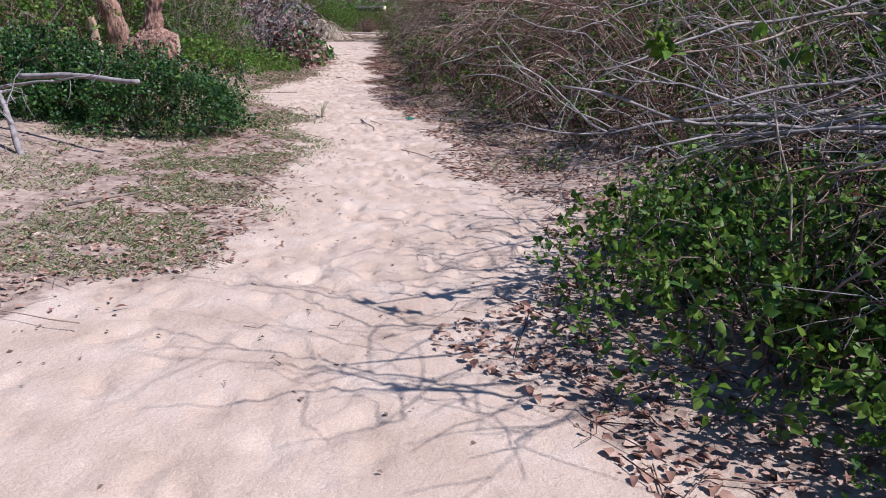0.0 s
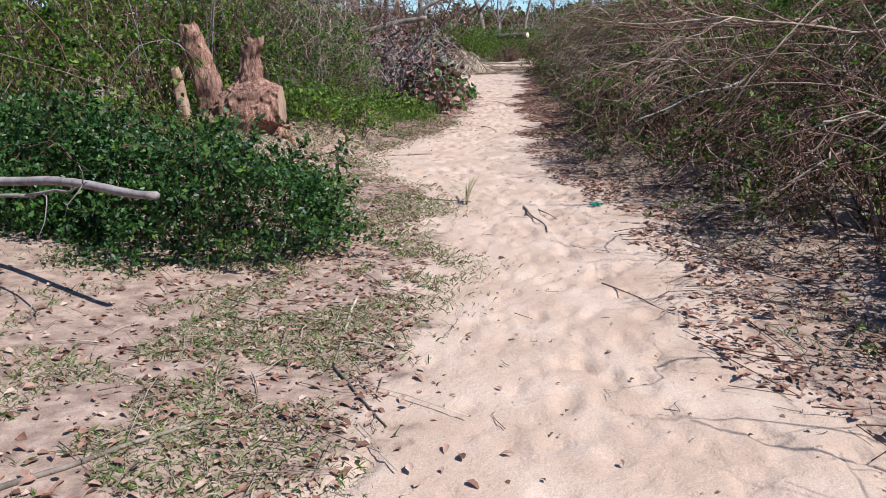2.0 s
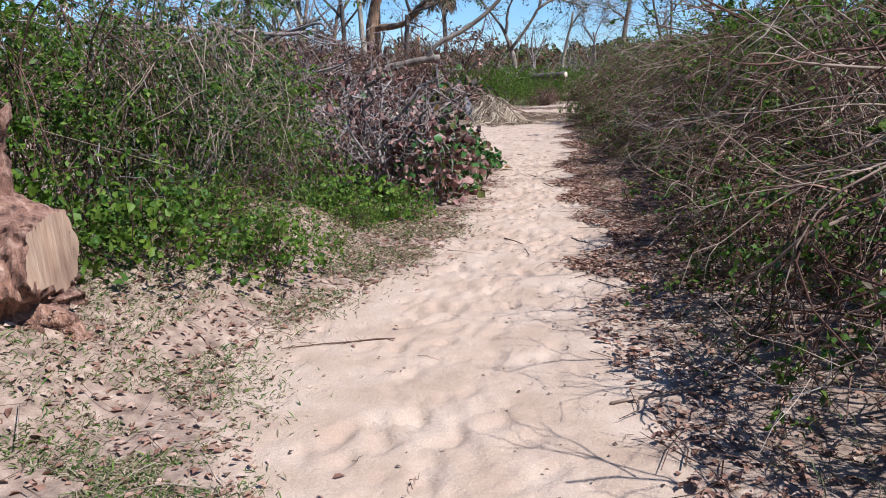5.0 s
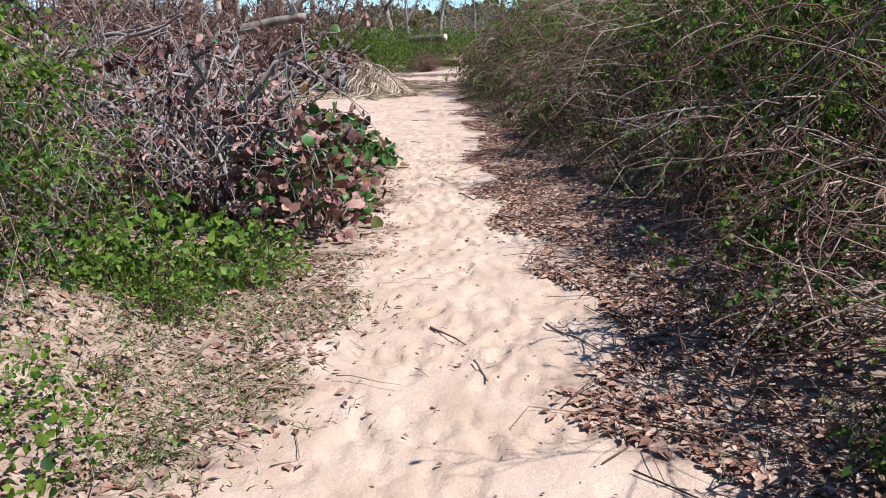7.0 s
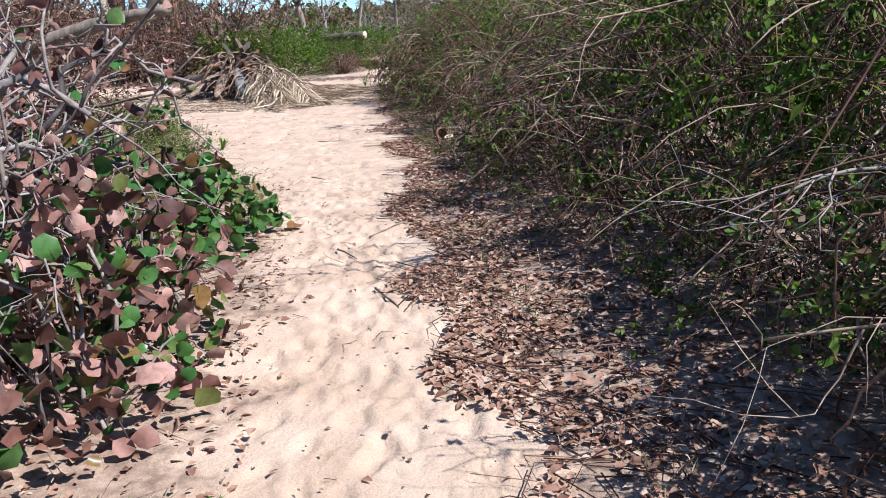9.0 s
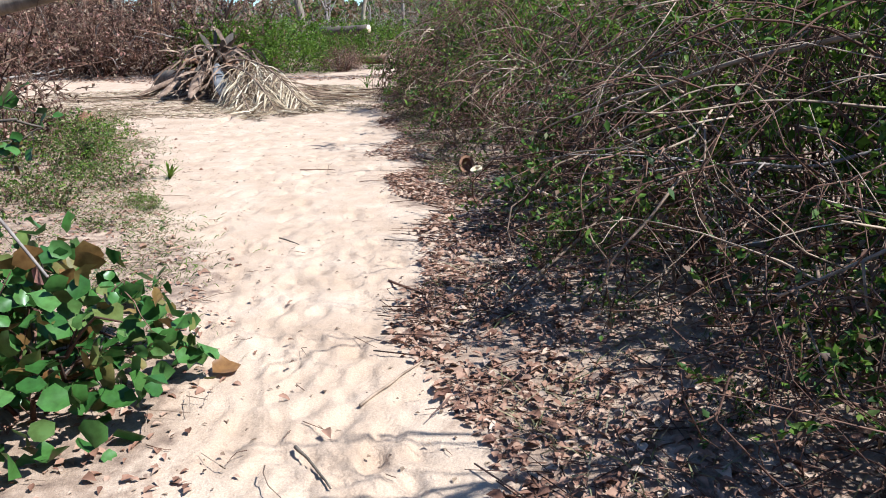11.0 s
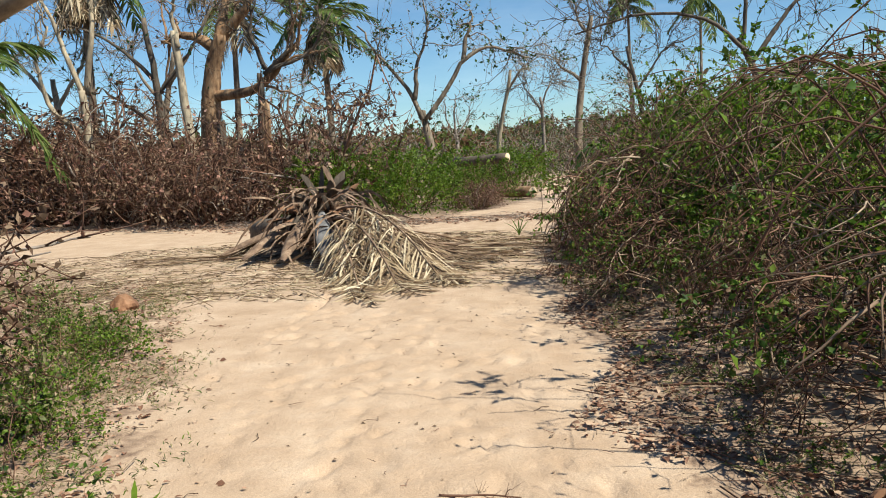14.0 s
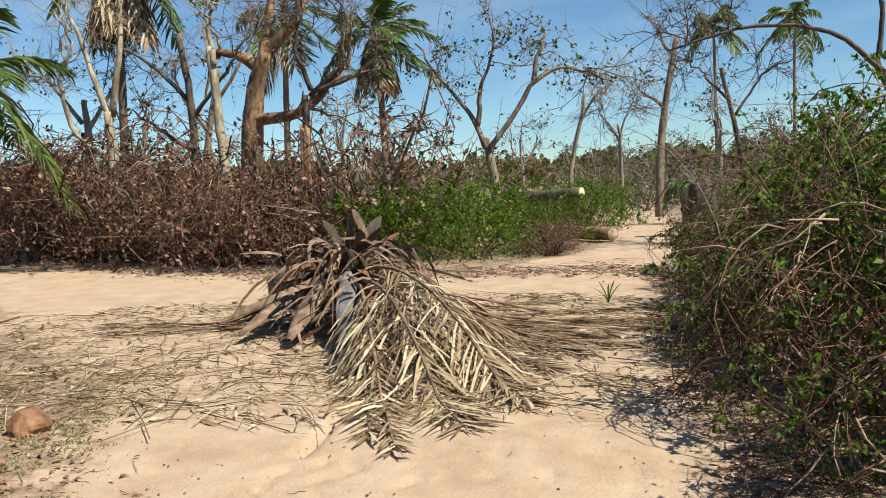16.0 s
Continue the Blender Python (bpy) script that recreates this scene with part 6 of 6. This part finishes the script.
for j in range(34):
    a = j / 34 * 2 * math.pi
    x, y = math.cos(a) * 22 - 2, math.sin(a) * 22 + 6
    if y < 20 and not (-4 < x < 1.5):
        plant(farb[j % 3], x, y, j * 50, 1.2, 1.1, group="far brush")
lt_ = [tree("bare_tree", 70 + i, 0, 0, ((0, 0, -.2), (.1, 0, 2), (.2, .1, 3.4)), (((.15, 0, 2.4), (.9, .2, 3.6), (1.2, .3, 4.8)), ((.15, 0, 2.6), (-.7, -.2, 3.6), (-1.2, .1, 4.6)), ((.2, 0, 3.2), (.3, .3, 4.4), (0.2, .4, 5.4))),
            .12, M_GREY, "far grey storm-stripped tree", 11, 1.1, (M_LEAF_DARK if i else M_DEAD, 200, 0.16)) for i in range(3)]
for j in range(28):
    y = 55 + 60 * rng.random()
    x = rng.uniform(-0.6, 0.42) * (y - 8) - 3
    if -4 < x < 1 and y < 70:
        continue
    plant(lt_[j % 3], x, y, rng.uniform(0, 360), rng.uniform(0.6, 1.1), 1.0, group="far bare trees")


def far_woods():
    """The line of far woods along the horizon."""
    rg_ = np.random.default_rng(95)
    k = 60000
    a = np.where(rg_.random(k) < 0.7, rg_.uniform(-0.8, 0.7, k), rg_.uniform(0, 2 * np.pi, k))
    d = rg_.uniform(125, 190, k)
    top = 5.2 + 1.6 * vnoise(a * 40, a * 0, 1.0, 96) + 1.2 * vnoise(a * 160, a * 0, 1.0, 97)
    x, y = np.sin(a) * d - 2, np.cos(a) * d + 20
    z = gz(x, y) + top * rg_.random(k) ** 0.7 * d / 160
    s = Soup()
    L = rg_.uniform(0.4, 1.3, k)
    leaves(s, np.stack([x, y, z], axis=-1), rg_.normal(size=(k, 3)), unit(rg_.normal(size=(k, 3))), L, L * 0.7)
    me = s.mesh("far_woods")
    me.materials.append(M_LEAF_MIX)
    return tagged(new("far_woods", me), "far line of grey-green woods on the horizon", "woods", kind="stuff")


far_woods()


# ---------------------------------------------------------------- small things
def tuft(name, x, y, h, blades, label, mat=M_LEAF_BRIGHT, width=0.016):
    rg_ = np.random.default_rng(int(abs(x * 100)))
    root = thing(name, x, y, float(gz(x, y)), label, "plant")
    for k in range(blades):
        a = rg_.uniform(0, 2 * np.pi)
        le = rg_.uniform(0.2, 1.2)
        t = np.linspace(0, 1, 6)
        P = np.stack([np.cos(a) * h * le * t ** 1.5, np.sin(a) * h * le * t ** 1.5, -0.01 + h * rg_.uniform(.7, 1.1) * (t - .25 * t ** 2 * le)], axis=-1)
        s = Soup()
        ribbons(s, P[None], np.array([width]), unit(np.array([-math.cos(a) * .3, -math.sin(a) * .3, 1.0])))
        part("blade", s, mat, root)
    return root


tuft("palm_seedling", -1.42, 9.3, 0.26, 7, "thin yellow-green palm seedling in the sand", M_GRASS, 0.012)
tuft("palm_seedling", -4.05, 23.6, 0.17, 12, "bright green spiky seedling in the sand", M_LEAF_BRIGHT, 0.022)
tuft("palm_seedling", -4.35, 30.2, 0.22, 7, "green palm seedling among dry fronds", M_LEAF_BRIGHT, 0.02)
tuft("palm_seedling", -2.9, 33.2, 0.3, 7, "green palm seedling among dry fronds", M_LEAF, 0.02)
tuft("palm_seedling", -1.45, 25.0, 0.22, 16, "dry reddish spiky plant in the litter", M_STRAW, 0.02)
for x, y, s in ((-3.85, 22.4, .22), (-4.0, 22.6, .2), (-0.62, 20.6, .45), (-0.9, 22.6, .35), (-0.95, 20.9, .3)):
    if s:
        plant(herb[0], x, y, x * 300, s, 1.1, label="bright green leafy sprig by the sand")


def coconut():
    root = thing("coconut_husk", -1.42, 23.55, float(gz(-1.42, 23.55)) + 0.0, "split brown coconut husk lying open in litter", "coconut husk")
    for k, (px, py, tilt, turn, r) in enumerate(((0, 0, 65, 20, .075), (.08, -.08, -20, 140, .05))):
        bm = bmesh.new()
        bmesh.ops.create_uvsphere(bm, u_segments=20, v_segments=14, radius=r)
        bmesh.ops.delete(bm, geom=[v for v in bm.verts if v.co.z > r * 0.35], context="VERTS")
        for v in bm.verts:
            v.co *= 1 + 0.07 * noise.noise(v.co * 18)
            v.co.y *= 1.2
        bmesh.ops.solidify(bm, geom=bm.faces[:], thickness=0.022)
        bm.transform(pose(px, py, r * 0.85, tilt, 0, turn))
        part("shell", bm, M_HUSK if k == 0 else M_FLESH, root, "" if k == 0 else "pale inner half")
    return root


coconut()
clod("coconut", 9, -6.55, 28.15, 0.13, M_HUSK, "old weathered whole coconut on the verge", "coconut", 0.9)


def net_scrap():
    rg_ = np.random.default_rng(3)
    s = Soup()
    P = np.stack([wander(rg_, (rg_.uniform(-.1, 0), rg_.uniform(-.06, .06), .01), (rg_.uniform(0, .12), rg_.uniform(-.06, .06), .012), 6, .12) for _ in range(26)]) * [.55, .55, 1]
    P[..., 2] = np.abs(P[..., 2]) + 0.008
    tubes(s, P, np.full((26, 6), 0.0016), 4, rg_)
    me = s.mesh("net_scrap")
    me.materials.append(M_NET)
    ob = new("net_scrap", me)
    ob.matrix_basis = pose(-0.42, 9.38, float(gz(-0.42, 9.38)))
    return tagged(ob, "small tangle of green plastic netting on sand", "litter")


net_scrap()


fib = np.random.default_rng(78)
s = Soup()
K = 300
a = fib.uniform(0, 2 * np.pi, K)
st = np.stack([.1 + fib.normal(size=K) * .35, -.2 + fib.normal(size=K) * .4, fib.uniform(.15, .95, K)], axis=-1)
d = unit(np.stack([np.cos(a), np.sin(a), fib.uniform(-.2, .5, K)], axis=-1))
L = fib.uniform(.25, .8, K)
q = np.linspace(0, 1, 5)[None, :, None]
P = st[:, None, :] + d[:, None, :] * L[:, None, None] * q + fib.normal(size=(K, 1, 3)) * .12 * q ** 2
P[..., 2] = np.maximum(P[..., 2] - (.7 * L[:, None] * q[..., 0] ** 2), .02)
ribbons(s, P, fib.uniform(.012, .04, K), unit(fib.normal(size=(K, 1, 3))))
tagged(part("torn_fibre", s, M_BOOT, heap, "torn brown fibres"), kind="stuff")

# high thin boughs whose shadows cross the sand
for k, (p, q_, r) in enumerate((((1.6, 10.8, 1.3), (-0.25, 10.2, 1.35), .016), ((1.5, 11.8, 1.4), (-0.4, 11.4, 1.4), .016), ((1.3, 12.8, 1.4), (-0.5, 12.2, 1.4), .014), ((1.6, 9.4, 1.3), (0.15, 9.0, 1.35), .013),
                                ((0.9, 18.6, 1.6), (-0.55, 17.7, 2.25), .026), ((1.2, 17.9, 1.7), (-0.5, 18.3, 2.1), .02), ((0.9, 19.4, 1.6), (-0.7, 19.2, 1.9), .014), ((0.8, 20.6, 1.5), (-0.9, 20.3, 1.7), .012),
                                ((0.7, 28.2, 1.9), (-1.0, 27.9, 1.8), .009), ((0.9, 27.2, 1.9), (-1.0, 27.3, 1.75), .009), ((2.3, 2.7, 1.7), (0.75, 2.3, 1.55), .014), ((2.4, 3.6, 1.9), (0.9, 2.9, 1.7), .016),
                                ((2.4, 2.0, 1.5), (1.0, 2.1, 1.65), .02), ((2.5, 2.5, 1.6), (1.2, 2.0, 1.9), .018), ((2.5, 3.0, 1.6), (1.05, 2.6, 1.85), .014))):
    branch("overhanging_branch", 600 + k, p, q_, r, 9, 0.8, M_CANE if k % 2 else M_TWIG, "thin bare bough hanging over the path edge", crook=0.06)
rng = np.random.default_rng(44)
for k in range(26):
    x0, y0, z0 = rng.uniform(1.2, 2.8), rng.uniform(2.4, 5.4), rng.uniform(0.3, 1.6)
    branch("bare_branch", 640 + k, (x0 + 0.9, y0, z0 + rng.uniform(-.2, .3)), (x0 - rng.uniform(.4, .9), y0 + rng.normal() * .4, z0 + rng.normal() * .45), rng.uniform(.007, .017), 8, 0.7, M_GREY, "bare pale branch leaning out of the thicket", crook=0.08)
branch("leafy_branch", 660, (2.2, 3.6, 1.35), (0.95, 3.3, 1.12), 0.009, 3, 0.35, M_CANE, "thin branch with a tuft of yellow-green leaves", leaf=(M_LEAF_BRIGHT, 45, 0.08, 0.6, "broad"))
# longer pale boughs that lie slantwise in the thicket's face
rng = np.random.default_rng(46)
for k, y0 in enumerate(np.arange(9.0, 23.5, 0.85)):
    xe = float(x_right(y0))
    x0, x1 = xe + rng.uniform(1.7, 2.4), xe + rng.uniform(0.45, 0.9)
    branch("bare_branch", 700 + k, (x0, float(y0) + rng.normal() * .3, rng.uniform(.9, 1.5)), (x1, float(y0) + rng.normal() * .7, rng.uniform(.2, .8)), rng.uniform(.008, .014), 6, 0.7,
           M_CANE if k % 3 else M_GREY, "long pale bare branch slanting out of the thicket", crook=0.06)
